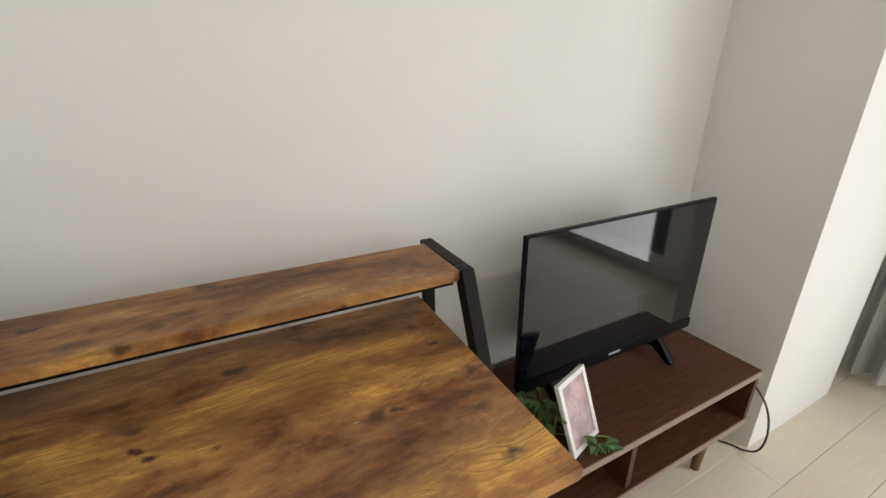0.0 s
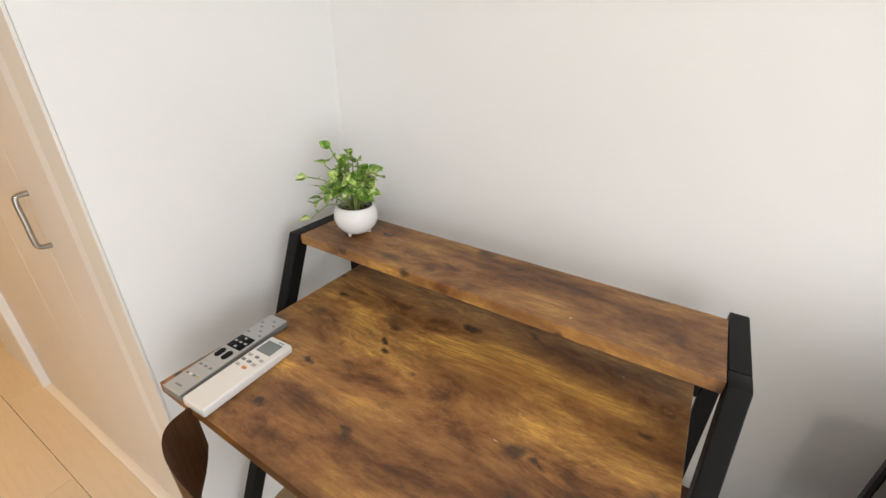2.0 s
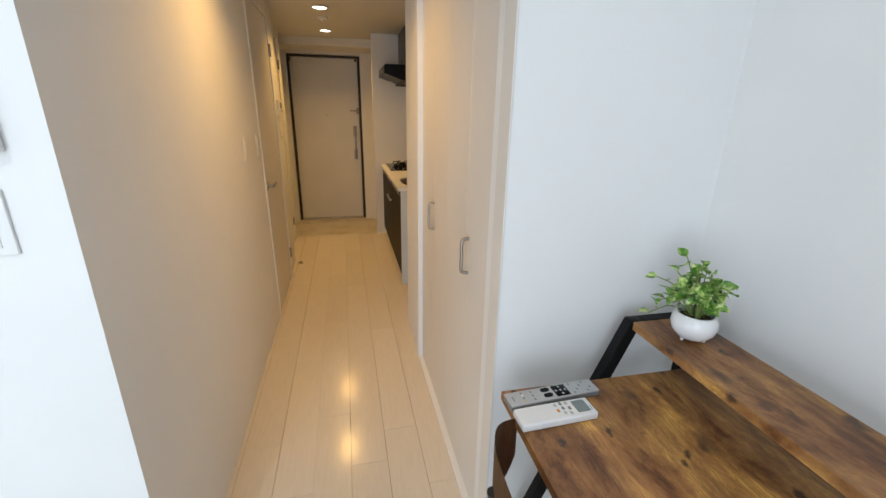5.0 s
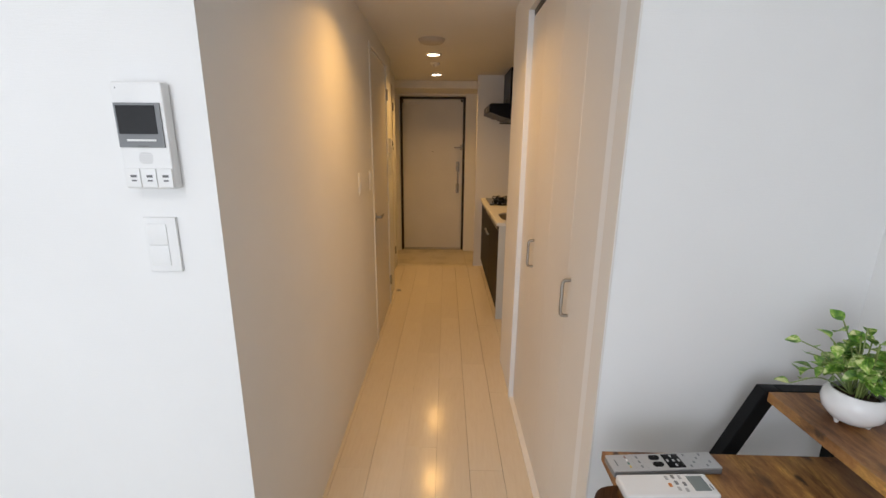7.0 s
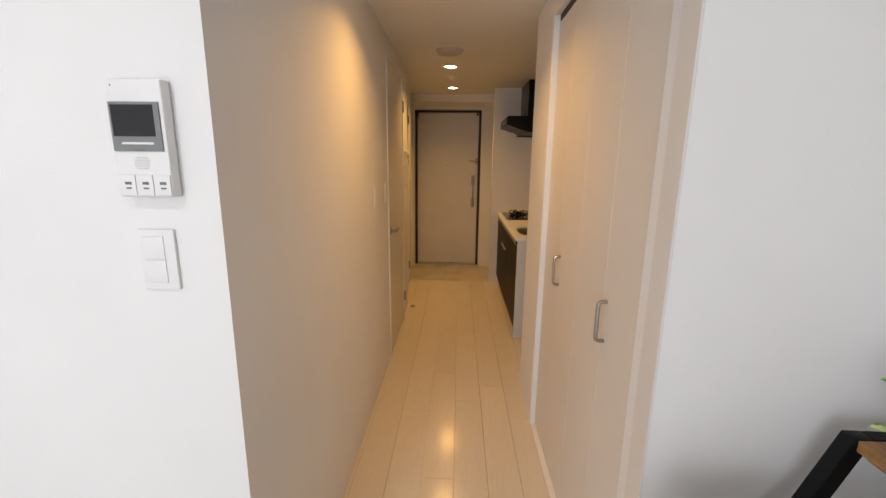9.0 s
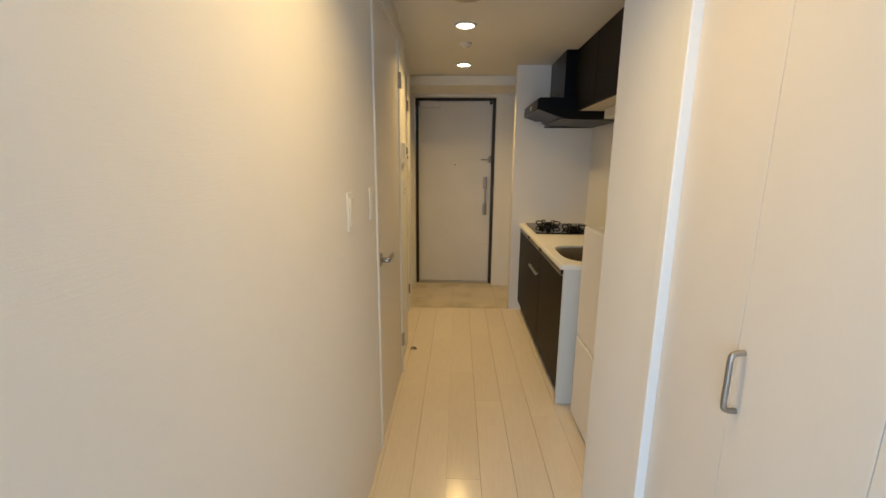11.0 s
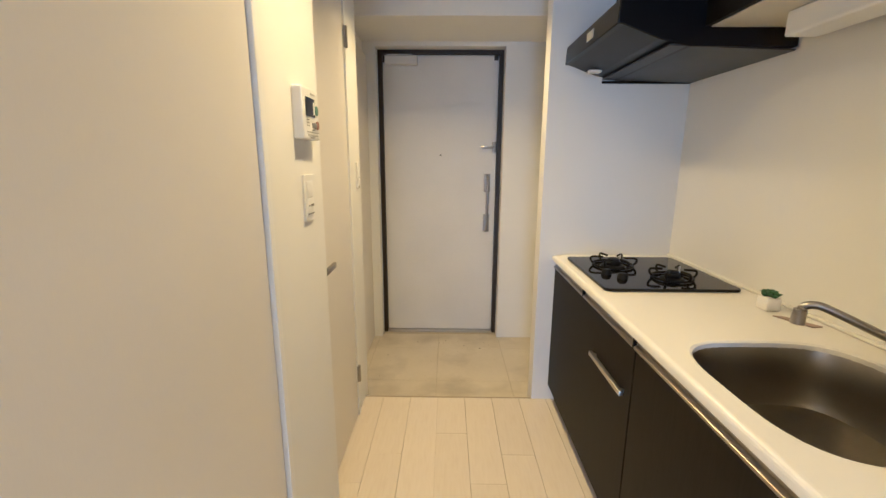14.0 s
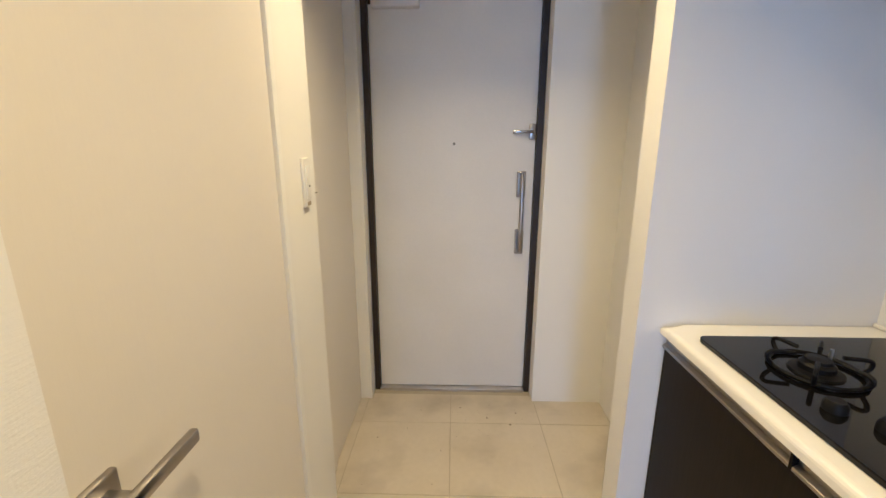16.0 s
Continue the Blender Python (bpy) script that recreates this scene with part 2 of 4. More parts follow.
M_SINK = surface("dark_steel_sink", (0.50, 0.47, 0.42), 0.34, 1.0, 0.05, 12, 180, 0.05, 0.0003)
M_BLACK = surface("black_paint_metal", (0.006, 0.006, 0.0065), 0.5, 0.0, 0.08, 10, 220, 0.12, 0.0004, spec=0.16)
M_WOOD = rustic_wood()
M_WALNUT = walnut("dark_walnut_veneer", (0.050, 0.019, 0.011), (0.120, 0.046, 0.026))
M_EDGE = surface("taupe_edge_strip", (0.30, 0.22, 0.18), 0.45)
M_PLY = walnut("brown_plywood", (0.15, 0.070, 0.030), (0.26, 0.13, 0.058), "z")
M_CHLEG = surface("dark_chair_metal", (0.02, 0.018, 0.018), 0.4, 0.4)
M_SEAT = surface("beige_seat_fabric", (0.40, 0.33, 0.24), 0.85, 0, 0.1, 20, 500, 0.5, 0.001)
M_WPLAST = surface("white_plastic", (0.78, 0.775, 0.76), 0.32, 0, 0.015, 8, 150, 0.03, 0.0003)
M_SILVER = surface("silver_plastic", (0.45, 0.45, 0.445), 0.38, 0.1, 0.03, 8, 150, 0.03, 0.0003)
M_GREYP = surface("grey_plastic", (0.20, 0.205, 0.21), 0.4, 0, 0.03)
M_DARKP = surface("dark_plastic", (0.004, 0.004, 0.005), 0.35, 0, 0.05, spec=0.10)
M_LCD = surface("grey_lcd", (0.20, 0.23, 0.22), 0.15, 0, 0.02)
M_SCREEN = surface("glossy_black_screen", (0.003, 0.003, 0.004), 0.04, 0, 0.0, 5, 50, 0, spec=0.5)
M_OVEN = surface("dark_oven_glass", (0.004, 0.004, 0.0045), 0.10, 0, 0.0, 5, 50, 0, spec=0.22)
M_GLASSTOP = surface("black_glass_top", (0.005, 0.005, 0.006), 0.05, 0, 0.0, 5, 50, 0, spec=0.28)
M_COUNTER = surface("white_counter_resin", (0.77, 0.755, 0.71), 0.28, 0, 0.004, 4, 90, 0.0, 0.0003)
M_KDOOR = walnut("black_brown_kitchen_front", (0.007, 0.0055, 0.0035), (0.0145, 0.0115, 0.0075), "z", 0.12)
M_SIDE = surface("pale_grey_side_panel", (0.60, 0.62, 0.60), 0.4, 0, 0.02)
M_CABIN = surface("cream_cabinet_bottom", (0.62, 0.58, 0.47), 0.45, 0, 0.02)
M_FRIDGE = surface("white_fridge", (0.76, 0.745, 0.725), 0.3, 0, 0.015, 3, 160, 0.04, 0.0003)
M_HOOD = surface("black_hood", (0.006, 0.006, 0.007), 0.30, 0.0, 0.06, 9, 160, 0.05, 0.0003, spec=0.18)
M_FILTER = surface("grey_hood_filter", (0.04, 0.04, 0.04), 0.4, 0.3, 0.05)
M_KPANEL = surface("white_kitchen_panel", (0.77, 0.765, 0.75), 0.42, 0, 0.008, 2, 100, 0.0, 0.0003)
M_POT = surface("white_glazed_pot", (0.80, 0.79, 0.78), 0.14, 0, 0.02, 10, 60, 0.03, 0.0005)
M_SOIL = surface("potting_soil", (0.07, 0.04, 0.022), 0.95, 0, 0.4, 60, 300, 0.9, 0.004)
M_LEAF = leaf_mat()
M_STEM = surface("plant_stem", (0.20, 0.26, 0.07), 0.5)
M_SUCC = surface("dark_succulent", (0.045, 0.12, 0.045), 0.45, 0, 0.2, 60)
M_FOLIAGE = surface("dark_green_leaf", (0.05, 0.13, 0.03), 0.5, 0, 0.3, 50)
M_PINK = surface("pink_print", (0.55, 0.40, 0.42), 0.12, 0, 0.28, 22, 60, 0)
M_PRINT = surface("grey_green_print", (0.42, 0.44, 0.38), 0.12, 0, 0.45, 28, 90, 0)
M_OAK = walnut("brown_frame_wood", (0.10, 0.045, 0.02), (0.19, 0.09, 0.04), "z")
M_TAPER = surface("leg_wood", (0.16, 0.085, 0.045), 0.5, 0, 0.1, 8, 60, 0.1, 0.0005, (9, 9, 1))
M_CABLE = surface("black_cable", (0.015, 0.015, 0.015), 0.5)
# beige for a white vent: its shade is put into the colour
M_VENT = surface("shaded_vent_plastic", (0.52, 0.47, 0.40), 0.5)
M_GLASS, _gt, _gp = nodes_of("window_glass")
_gp.inputs["Transmission Weight"].default_value, _gp.inputs["Roughness"].default_value = 1.0, 0.02
_gp.inputs["IOR"].default_value = 1.45
M_RED = surface("red_button", (0.24, 0.12, 0.09), 0.4)
M_GREEN = surface("green_button", (0.09, 0.20, 0.16), 0.4)
M_YELLOW = surface("yellow_button", (0.6, 0.42, 0.06), 0.4)
M_ORANGE = surface("orange_button", (0.62, 0.22, 0.04), 0.4)
M_INK = surface("grey_ink", (0.16, 0.16, 0.16), 0.6)
M_DIRT = surface("dark_grit", (0.10, 0.08, 0.06), 0.9)
M_CURTAIN = surface("white_curtain", (0.74, 0.74, 0.73), 0.85, 0, 0.04, 5, 200, 0.3, 0.001)
M_LAMP = glow("lamp_diffuser", (1.0, 0.80, 0.52), 14.0)

# ---------- building helpers ----------


def bm_box(x0, x1, y0, y1, z0, z1, bev=0.0, seg=2, bm=None):
    bm = bm or bmesh.new()
    m = Matrix.Translation(((x0 + x1) / 2, (y0 + y1) / 2, (z0 + z1) / 2)) @ Matrix.Diagonal((abs(x1 - x0), abs(y1 - y0), abs(z1 - z0), 1))
    r = bmesh.ops.create_cube(bm, size=1, matrix=m)
    if bev:
        es = {e for v in r["verts"] for e in v.link_edges}
        bmesh.ops.bevel(bm, geom=list(es), offset=bev, segments=seg, profile=0.5, affect="EDGES")
    return bm


def bm_cyl(p, q, r0, r1=None, n=16, bm=None, caps=True):
    bm = bm or bmesh.new()
    p, q = Vector(p), Vector(q)
    d = q - p
    m = Matrix.Translation((p + q) / 2) @ d.to_track_quat("Z", "Y").to_matrix().to_4x4()
    bmesh.ops.create_cone(bm, cap_ends=caps, segments=n, radius1=r0, radius2=r0 if r1 is None else r1, depth=d.length, matrix=m)
    return bm


def bm_lathe(profile, centre, n=28, bm=None):
    bm = bm or bmesh.new()
    rings = []
    for r, z in profile:
        rings.append([bm.verts.new((centre[0] + r * math.cos(2 * math.pi * i / n), centre[1] + r * math.sin(2 * math.pi * i / n), centre[2] + z)) for i in range(n)])
    for a, b in zip(rings, rings[1:]):
        for i in range(n):
            bm.faces.new((a[i], a[(i + 1) % n], b[(i + 1) % n], b[i]))
    return bm


def bm_tube(points, r, n=10, bm=None):
    """A round bar along a line of points."""
    bm = bm or bmesh.new()
    pts = [Vector(p) for p in points]
    rings, up = [], Vector((0.13, 0.31, 0.94)).normalized()
    for i, p in enumerate(pts):
        d = (pts[min(i + 1, len(pts) - 1)] - pts[max(i - 1, 0)]).normalized()
        if abs(d.dot(up)) > 0.97:
            up = Vector((0.93, 0.2, 0.3)).normalized()
        a = d.cross(up).normalized()
        b = d.cross(a)
        rings.append([bm.verts.new(p + r * (math.cos(2 * math.pi * k / n) * a + math.sin(2 * math.pi * k / n) * b)) for k in range(n)])
    for u, v in zip(rings, rings[1:]):
        for k in range(n):
            bm.faces.new((u[k], u[(k + 1) % n], v[(k + 1) % n], v[k]))
    bm.faces.new(rings[0][::-1])
    bm.faces.new(rings[-1])
    return bm


def bm_prism(outline, axis, a, b, bev=0.0, bm=None):
    """A flat outline of (u, v) pairs drawn out along an axis from a to b. x: (y, z); y: (x, z); z: (x, y)."""
    bm = bm or bmesh.new()
    put = {"x": lambda u, v, w: (w, u, v), "y": lambda u, v, w: (u, w, v), "z": lambda u, v, w: (u, v, w)}[axis]
    lo = [bm.verts.new(put(u, v, a)) for u, v in outline]
    hi = [bm.verts.new(put(u, v, b)) for u, v in outline]
    n = len(outline)
    bm.faces.new(lo)
    bm.faces.new(hi[::-1])
    for i in range(n):
        bm.faces.new((lo[i], hi[i], hi[(i + 1) % n], lo[(i + 1) % n]))
    bmesh.ops.recalc_face_normals(bm, faces=bm.faces)
    if bev:
        bmesh.ops.bevel(bm, geom=list(bm.edges), offset=bev, segments=2, profile=0.5, affect="EDGES")
    return bm


def catmull(pts, per=6):
    p = [Vector(v) for v in pts]
    p = [2 * p[0] - p[1]] + p + [2 * p[-1] - p[-2]]
    out = []
    for i in range(1, len(p) - 2):
        for k in range(per):
            u = k / per
            a, b, c, d = p[i - 1], p[i], p[i + 1], p[i + 2]
            out.append(0.5 * (2 * b + (c - a) * u + (2 * a - 5 * b + 4 * c - d) * u * u + (3 * b - a - 3 * c + d) * u ** 3))
    out.append(p[-2])
    return out


def mesh_of(name, bm, material, smooth=False):
    bmesh.ops.recalc_face_normals(bm, faces=bm.faces)
    me = bpy.data.meshes.new(name)
    bm.to_mesh(me)
    bm.free()
    me.materials.append(material)
    if smooth:
        me.set_sharp_from_angle(angle=radians(38))
        for f in me.polygons:
            f.use_smooth = f.area < 0.002
    return me


def part(name, bm, material, parent, label="", smooth=True):
    ob = new(name, mesh_of(name, bm, material, smooth))
    ob.parent = parent
    if not parent.parent:
        ob.matrix_parent_inverse = parent.matrix_basis.inverted()
    return tagged(ob, label=label)


def thing(name, at, label, category, group=""):
    ob = new(name)
    ob.empty_display_size = 0.05
    ob.matrix_basis = Matrix.Translation(at)
    return tagged(ob, label=label, category=category, group=group)


def solid(name, bm, material, label, category, kind="", smooth=False, group=""):
    return tagged(new(name, mesh_of(name, bm, material, smooth)), label=label, category=category, kind=kind, group=group)


def structure(name, boxes, material, label, category):
    bm = bmesh.new()
    for b in boxes:
        bm_box(*b, bm=bm)
    return solid(name, bm, material, label, category, "structure")

# ---------- the shell ----------
ZC, ZR = 2.095, 2.42          # corridor and room ceilings
YS, YSB, YS2, YN = -0.598, -0.612, -0.682, 0.255
XW = -0.387                   # room side of the wall with the corridor opening
XG = -4.20                  # edge of the entrance floor

structure("wall_corridor_south", [(-2.262, -0.54, -0.73, YS, -0.1, ZC), (-2.995, -2.262, -0.73, YS, 1.992, ZC), (-3.40, -2.995, -0.78, YSB, -0.1, ZC)],
          M_WALL, "white embossed wallpaper wall along the corridor", "wall")
structure("wall_corridor_south_end", [(-4.06, -3.40, -0.78, YS2, 1.992, ZC), (XG - 0.08, -4.06, -0.78, YS2, -0.1, ZC)],
          M_WALL, "white wallpaper wall beside the entrance", "wall")
structure("wall_room_west_a", [(-0.54, XW, -2.3, YS, -0.1, ZR)], M_WALL, "white wallpaper wall with intercom", "wall")
structure("wall_room_west_b", [(-0.452, XW, YN, 0.822, -0.1, ZR)], M_WALL, "white wallpaper wall beside the desk", "wall")
structure("wall_room_west_header", [(-0.54, XW, YS, YN, ZC + 0.004, ZR)], M_WALL, "white wall above the corridor opening", "wall")
structure("wall_room_north", [(-1.70, 2.62, 0.822, 0.96, -0.1, ZR)], M_WALL, "white wallpaper wall behind the desk", "wall")
structure("wall_pillar", [(1.615, 2.20, 0.43, 0.822, -0.1, ZR)], M_WALL, "white wallpaper pillar beside the television", "wall")
structure("wall_room_south", [(-0.54, 2.62, -2.42, -2.3, -0.1, ZR)], M_WALL, "plain white wall", "wall")
structure("wall_room_east", [(2.62, 2.74, -2.42, -2.13, -0.1, ZR), (2.62, 2.74, -0.26, 0.96, -0.1, ZR), (2.62, 2.74, -2.13, -0.26, 2.12, ZR), (2.62, 2.74, -2.13, -0.26, -0.1, 0.06)],
          M_WALL, "white wall with a balcony window", "wall")
structure("wall_closet_header", [(-1.606, -0.452, YN, 0.335, 1.972, ZC)], M_WALL, "white wall above the closet doors", "wall")
structure("wall_partition", [(-2.005, -1.606, YN, 0.86, -0.1, ZC)], M_WALL, "cream wallpaper partition beside the fridge", "wall")
structure("wall_kitchen_north", [(-4.30, -2.005, 0.86, 0.96, -0.1, ZC)], M_KPANEL, "glossy white kitchen wall panel", "wall")
structure("wall_kitchen_west", [(-4.30, XG, 0.216, 0.86, -0.1, ZC)], M_KPANEL, "white panel wall beside the hob", "wall")
structure("wall_entrance_north", [(-5.30, -4.30, 0.49, 0.6, -0.1, ZC)], M_WALL, "cream wallpaper wall of the entrance", "wall")
structure("wall_entrance_south", [(-5.30, XG, -0.93, -0.81, -0.1, ZC)], M_WALL, "cream wallpaper wall of the entrance", "wall")
structure("wall_entrance_return", [(XG - 0.10, XG - 0.08, -0.81, -0.781, -0.1, ZC)], M_WALL, "short white return wall", "wall")
structure("wall_entrance_west", [(-5.30, -5.10, -0.81, -0.742, -0.1, ZC), (-5.30, -5.10, 0.132, 0.49, -0.1, ZC), (-5.30, -5.10, -0.742, 0.132, 1.983, ZC)],
          M_WALL, "white wall around the entrance door", "wall")
structure("ceiling_entrance", [(-5.10, -4.60, -0.81, 0.49, 2.01, ZC - 0.003)], M_WALL, "lowered white ceiling above the entrance", "ceiling")
structure("ceiling_corridor", [(-5.30, -0.54, -0.93, 0.96, ZC, ZC + 0.1)], M_CEIL, "white corridor ceiling", "ceiling")
structure("ceiling_room", [(-0.54, 2.74, -2.42, 0.96, ZR, ZR + 0.1)], M_CEIL, "white room ceiling", "ceiling")
floor = structure("floor", [(XG, XW, -0.78, 0.86, -0.14, -0.012), (XW, 2.62, -2.30, 0.822, -0.14, -0.012)], M_SUB, "whitewashed maple plank floor", "floor")
floor_entrance = structure("floor_entrance", [(-5.30, XG - 0.016, -0.81, 0.49, -0.16, -0.0518)], M_GROUT, "beige tiled entrance floor", "floor")
solid("entrance_sill", bm_box(XG - 0.016, XG, -0.681, 0.215, -0.12, -0.001, 0.002), M_STEP, "tan wooden step edge of the entrance", "step", "structure")

# window: white frame and two panes behind a drawn-back curtain
win = solid("window_1", bm_box(2.64, 2.72, -2.13, -2.08, 0.06, 2.12), M_TRIM, "white framed balcony window", "window", "structure")
for nm, b in (("window_frame", (2.64, 2.72, -0.31, -0.26, 0.06, 2.12)), ("window_frame", (2.64, 2.72, -1.225, -1.165, 0.11, 2.07)), ("window_frame", (2.64, 2.72, -2.08, -0.31, 2.07, 2.12)), ("window_sill", (2.64, 2.72, -2.08, -0.31, 0.06, 0.11))):
    part(nm, bm_box(*b, 0.003), M_TRIM, win)
for y0, y1 in ((-2.08, -1.225), (-1.165, -0.31)):
    part("pane", bm_box(2.676, 2.682, y0 + 0.001, y1 - 0.001, 0.111, 2.069), M_GLASS, win).visible_shadow = False


def pleated(x, y0, y1, z0, z1, amp, waves):
    bm = bmesh.new()
    n = int(waves * 10)
    cols = []
    for i in range(n + 1):
        y = y0 + (y1 - y0) * i / n
        px = x + amp * math.sin(2 * math.pi * waves * i / n) + 0.3 * amp * math.sin(5.1 * i / 7)
        cols.append([bm.verts.new((px + 0.4 * amp * (k - 2) / 4 * math.sin(i * 0.9), y, z0 + (z1 - z0) * k / 4)) for k in range(5)])
    for a, b in zip(cols, cols[1:]):
        for k in range(4):
            bm.faces.new((a[k], b[k], b[k + 1], a[k + 1]))
    bmesh.ops.solidify(bm, geom=list(bm.faces), thickness=0.003)
    return bm


curtain = thing("curtain", (2.40, 0.45, 0.03), "white fabric curtain gathered beside the window", "curtain")
part("fabric", pleated(2.42, 0.28, 0.64, 0.03, 2.2, 0.035, 4), M_CURTAIN, curtain)
part("curtain_rail", bm_cyl((2.42, -2.2, 2.22), (2.42, 0.68, 2.22), 0.012), M_TRIM, curtain)

# ---------- closet ----------
cl = thing("closet_front", (-1.07, 0.27, 0), "cream bifold closet doors in a white frame", "closet")
part("jamb", bm_box(-0.495, -0.4525, YN - 0.004, 0.335, 0, 1.97, 0.003), M_TRIM, cl, "white jamb")
# thin cream sheet added over the wall's end face
part("edging", bm_box(-0.452, XW + 0.0015, YN - 0.006, YN - 0.0005, 0, 2.06, 0.001), M_DOOR, cl, "thin cream strip over the wall end")
part("jamb", bm_box(-1.605, -1.573, YN - 0.006, 0.335, 0, 1.97, 0.003), M_TRIM, cl, "white jamb")
part("head_rail", bm_box(-1.573, -0.495, 0.275, 0.335, 1.945, 1.97, 0.002), M_DKFRAME, cl, "dark track above the doors")
part("sill", bm_box(-1.573, -0.495, YN - 0.004, 0.335, 0.0, 0.012, 0.002), M_TRIM, cl, "white floor strip")
LEAF_W = (1.573 - 0.495) / 4
for k in range(4):
    x1 = -0.495 - k * LEAF_W
    lf = part("door_leaf", bm_box(x1 - LEAF_W + 0.0006, x1 - 0.0006, 0.274, 0.300, 0.016, 1.938, 0.001), M_DOOR, cl)
    if k in (0, 2):
        hx = x1 - LEAF_W + (0.030 if k == 0 else 0.020)
        pts = catmull([(hx, 0.274, 0.977), (hx, 0.256, 0.975), (hx, 0.250, 0.964), (hx, 0.250, 0.918), (hx, 0.250, 0.872), (hx, 0.256, 0.861), (hx, 0.274, 0.859)], 5)
        hb = bm_tube(pts, 0.0055, 10)
        part("handle", hb, M_CHROME, lf, "brushed bow handle")

# ---------- inner doors ----------


def lever(door, x, y, z, way, size=0.115):
    """A square lever with its rose; way: +1 points to +x."""
    part("rose", bm_box(x - 0.026, x + 0.026, y, y + 0.010, z - 0.026, z + 0.026, 0.003), M_CHROME, door)
    bm = bm_box(x - 0.011, x + 0.011, y + 0.008, y + 0.048, z - 0.009, z + 0.009, 0.003)
    bm_box(min(x - way * 0.011, x + way * size), max(x - way * 0.011, x + way * size), y + 0.036, y + 0.048, z - 0.010, z + 0.010, 0.003, bm=bm)
    part("lever", bm, M_CHROME, door)


def hinge(door, x, y, z):
    bm = bm_box(x - 0.013, x + 0.013, y - 0.002, y + 0.004, z - 0.042, z + 0.042, 0.001)
    bm_cyl((x, y + 0.006, z - 0.042), (x, y + 0.006, z + 0.042), 0.007, n=10, bm=bm)
    part("hinge", bm, M_CHROME, door)


def inner_door(name, x0, x1, y, top, proud, handle_x, hinge_x, handle_z, label):
    ob = thing(name, ((x0 + x1) / 2, y, 0), label, "door")
    ob["kind"] = "structure"
    f = 0.022
    part("frame_side", bm_box(x0, x0 + f, y - 0.10, y + proud, -0.01, top, 0.002), M_TRIM, ob)
    part("frame_side", bm_box(x1 - f, x1, y - 0.10, y + proud, -0.01, top, 0.002), M_TRIM, ob)
    part("frame_head", bm_box(x0 + f, x1 - f, y - 0.10, y + proud, top - f, top, 0.002), M_TRIM, ob)
    leaf = part("door_leaf", bm_box(x0 + f + 0.003, x1 - f - 0.003, y - 0.034, y - 0.002, 0.008, top - f - 0.004, 0.002), M_DOOR, ob)
    lever(leaf, handle_x, y - 0.002, handle_z, -1)
    for z in (0.225, 1.757):
        hinge(leaf, hinge_x, y + 0.004, z)
    return ob


inner_door("door_1", -2.995, -2.262, YS, 1.99, 0.008, -2.325, -2.985, 0.893, "closed cream bathroom door with square lever handle")
inner_door("door_2", -4.06, -3.40, YS2, 1.99, 0.006, -3.486, -4.045, 0.893, "closed cream toilet door with square lever handle")

# ---------- entrance door ----------
ed = thing("door_3", (-5.24, -0.31, -0.05), "white steel entrance door in a dark frame", "door")
ed["kind"] = "structure"
XD = -5.215
part("frame_side", bm_box(-5.29, -5.19, -0.726, -0.697, -0.056, 1.982, 0.002), M_DKFRAME, ed, "dark bronze frame")
part("frame_side", bm_box(-5.29, -5.19, 0.102, 0.132, -0.056, 1.982, 0.002), M_DKFRAME, ed, "dark bronze frame")
part("frame_head", bm_box(-5.29, -5.19, -0.697, 0.102, 1.955, 1.982, 0.002), M_DKFRAME, ed, "dark bronze frame")
part("threshold", bm_box(-5.29, -5.18, -0.697, 0.102, -0.056, -0.036, 0.002), M_STEEL, ed, "steel threshold")
edl = part("door_leaf", bm_box(-5.255, XD, -0.696, 0.101, -0.034, 1.954, 0.003), M_ENTRY, ed)
part("edging", bm_box(-5.19, -5.098, -0.7415, -0.7265, -0.05, 1.982, 0.002), M_TRIM, ed, "white casing")
pull = part("pull_plate", bm_box(XD, XD + 0.012, 0.018, 0.062, 1.03, 1.16, 0.006), M_CHROME, edl)
part("pull_plate", bm_box(XD, XD + 0.012, 0.018, 0.062, 0.738, 0.868, 0.006), M_CHROME, edl)
part("pull_bar", bm_tube(catmull([(XD + 0.012, 0.040, 1.145), (XD + 0.042, 0.040, 1.12), (XD + 0.050, 0.040, 1.0), (XD + 0.050, 0.040, 0.90), (XD + 0.042, 0.040, 0.78), (XD + 0.012, 0.040, 0.752)], 5), 0.0105, 12), M_CHROME, edl, "curved nickel pull")
part("lock_cylinder", bm_cyl((XD + 0.01, 0.040, 1.135), (XD + 0.025, 0.040, 1.135), 0.012), M_CHROME, pull)
part("thumb_turn", bm_box(XD + 0.012, XD + 0.032, 0.034, 0.046, 0.765, 0.79, 0.003), M_CHROME, edl)
lock = bm_box(XD, XD + 0.018, 0.068, 0.098, 1.31, 1.383, 0.004)
bm_box(XD + 0.016, XD + 0.026, -0.012, 0.086, 1.338, 1.354, 0.004, bm=lock)
part("door_guard", lock, M_CHROME, edl)
part("peephole", bm_cyl((XD - 0.002, -0.295, 1.289), (XD + 0.003, -0.295, 1.289), 0.007), M_GREYP, edl)
closer = bm_box(XD, XD + 0.045, -0.675, -0.455, 1.885, 1.942, 0.006)
bm_box(XD + 0.02, XD + 0.05, -0.66, -0.49, 1.942, 1.949, bm=closer)
part("door_closer", closer, M_ENTRY, edl, "white door closer")
for b in ((XD, XD + 0.006, -0.694, -0.682, 1.905, 1.95), (XD, XD + 0.012, 0.068, 0.096, 1.92, 1.95)):
    part("corner_bracket", bm_box(*b, 0.001), M_DKFRAME, edl)

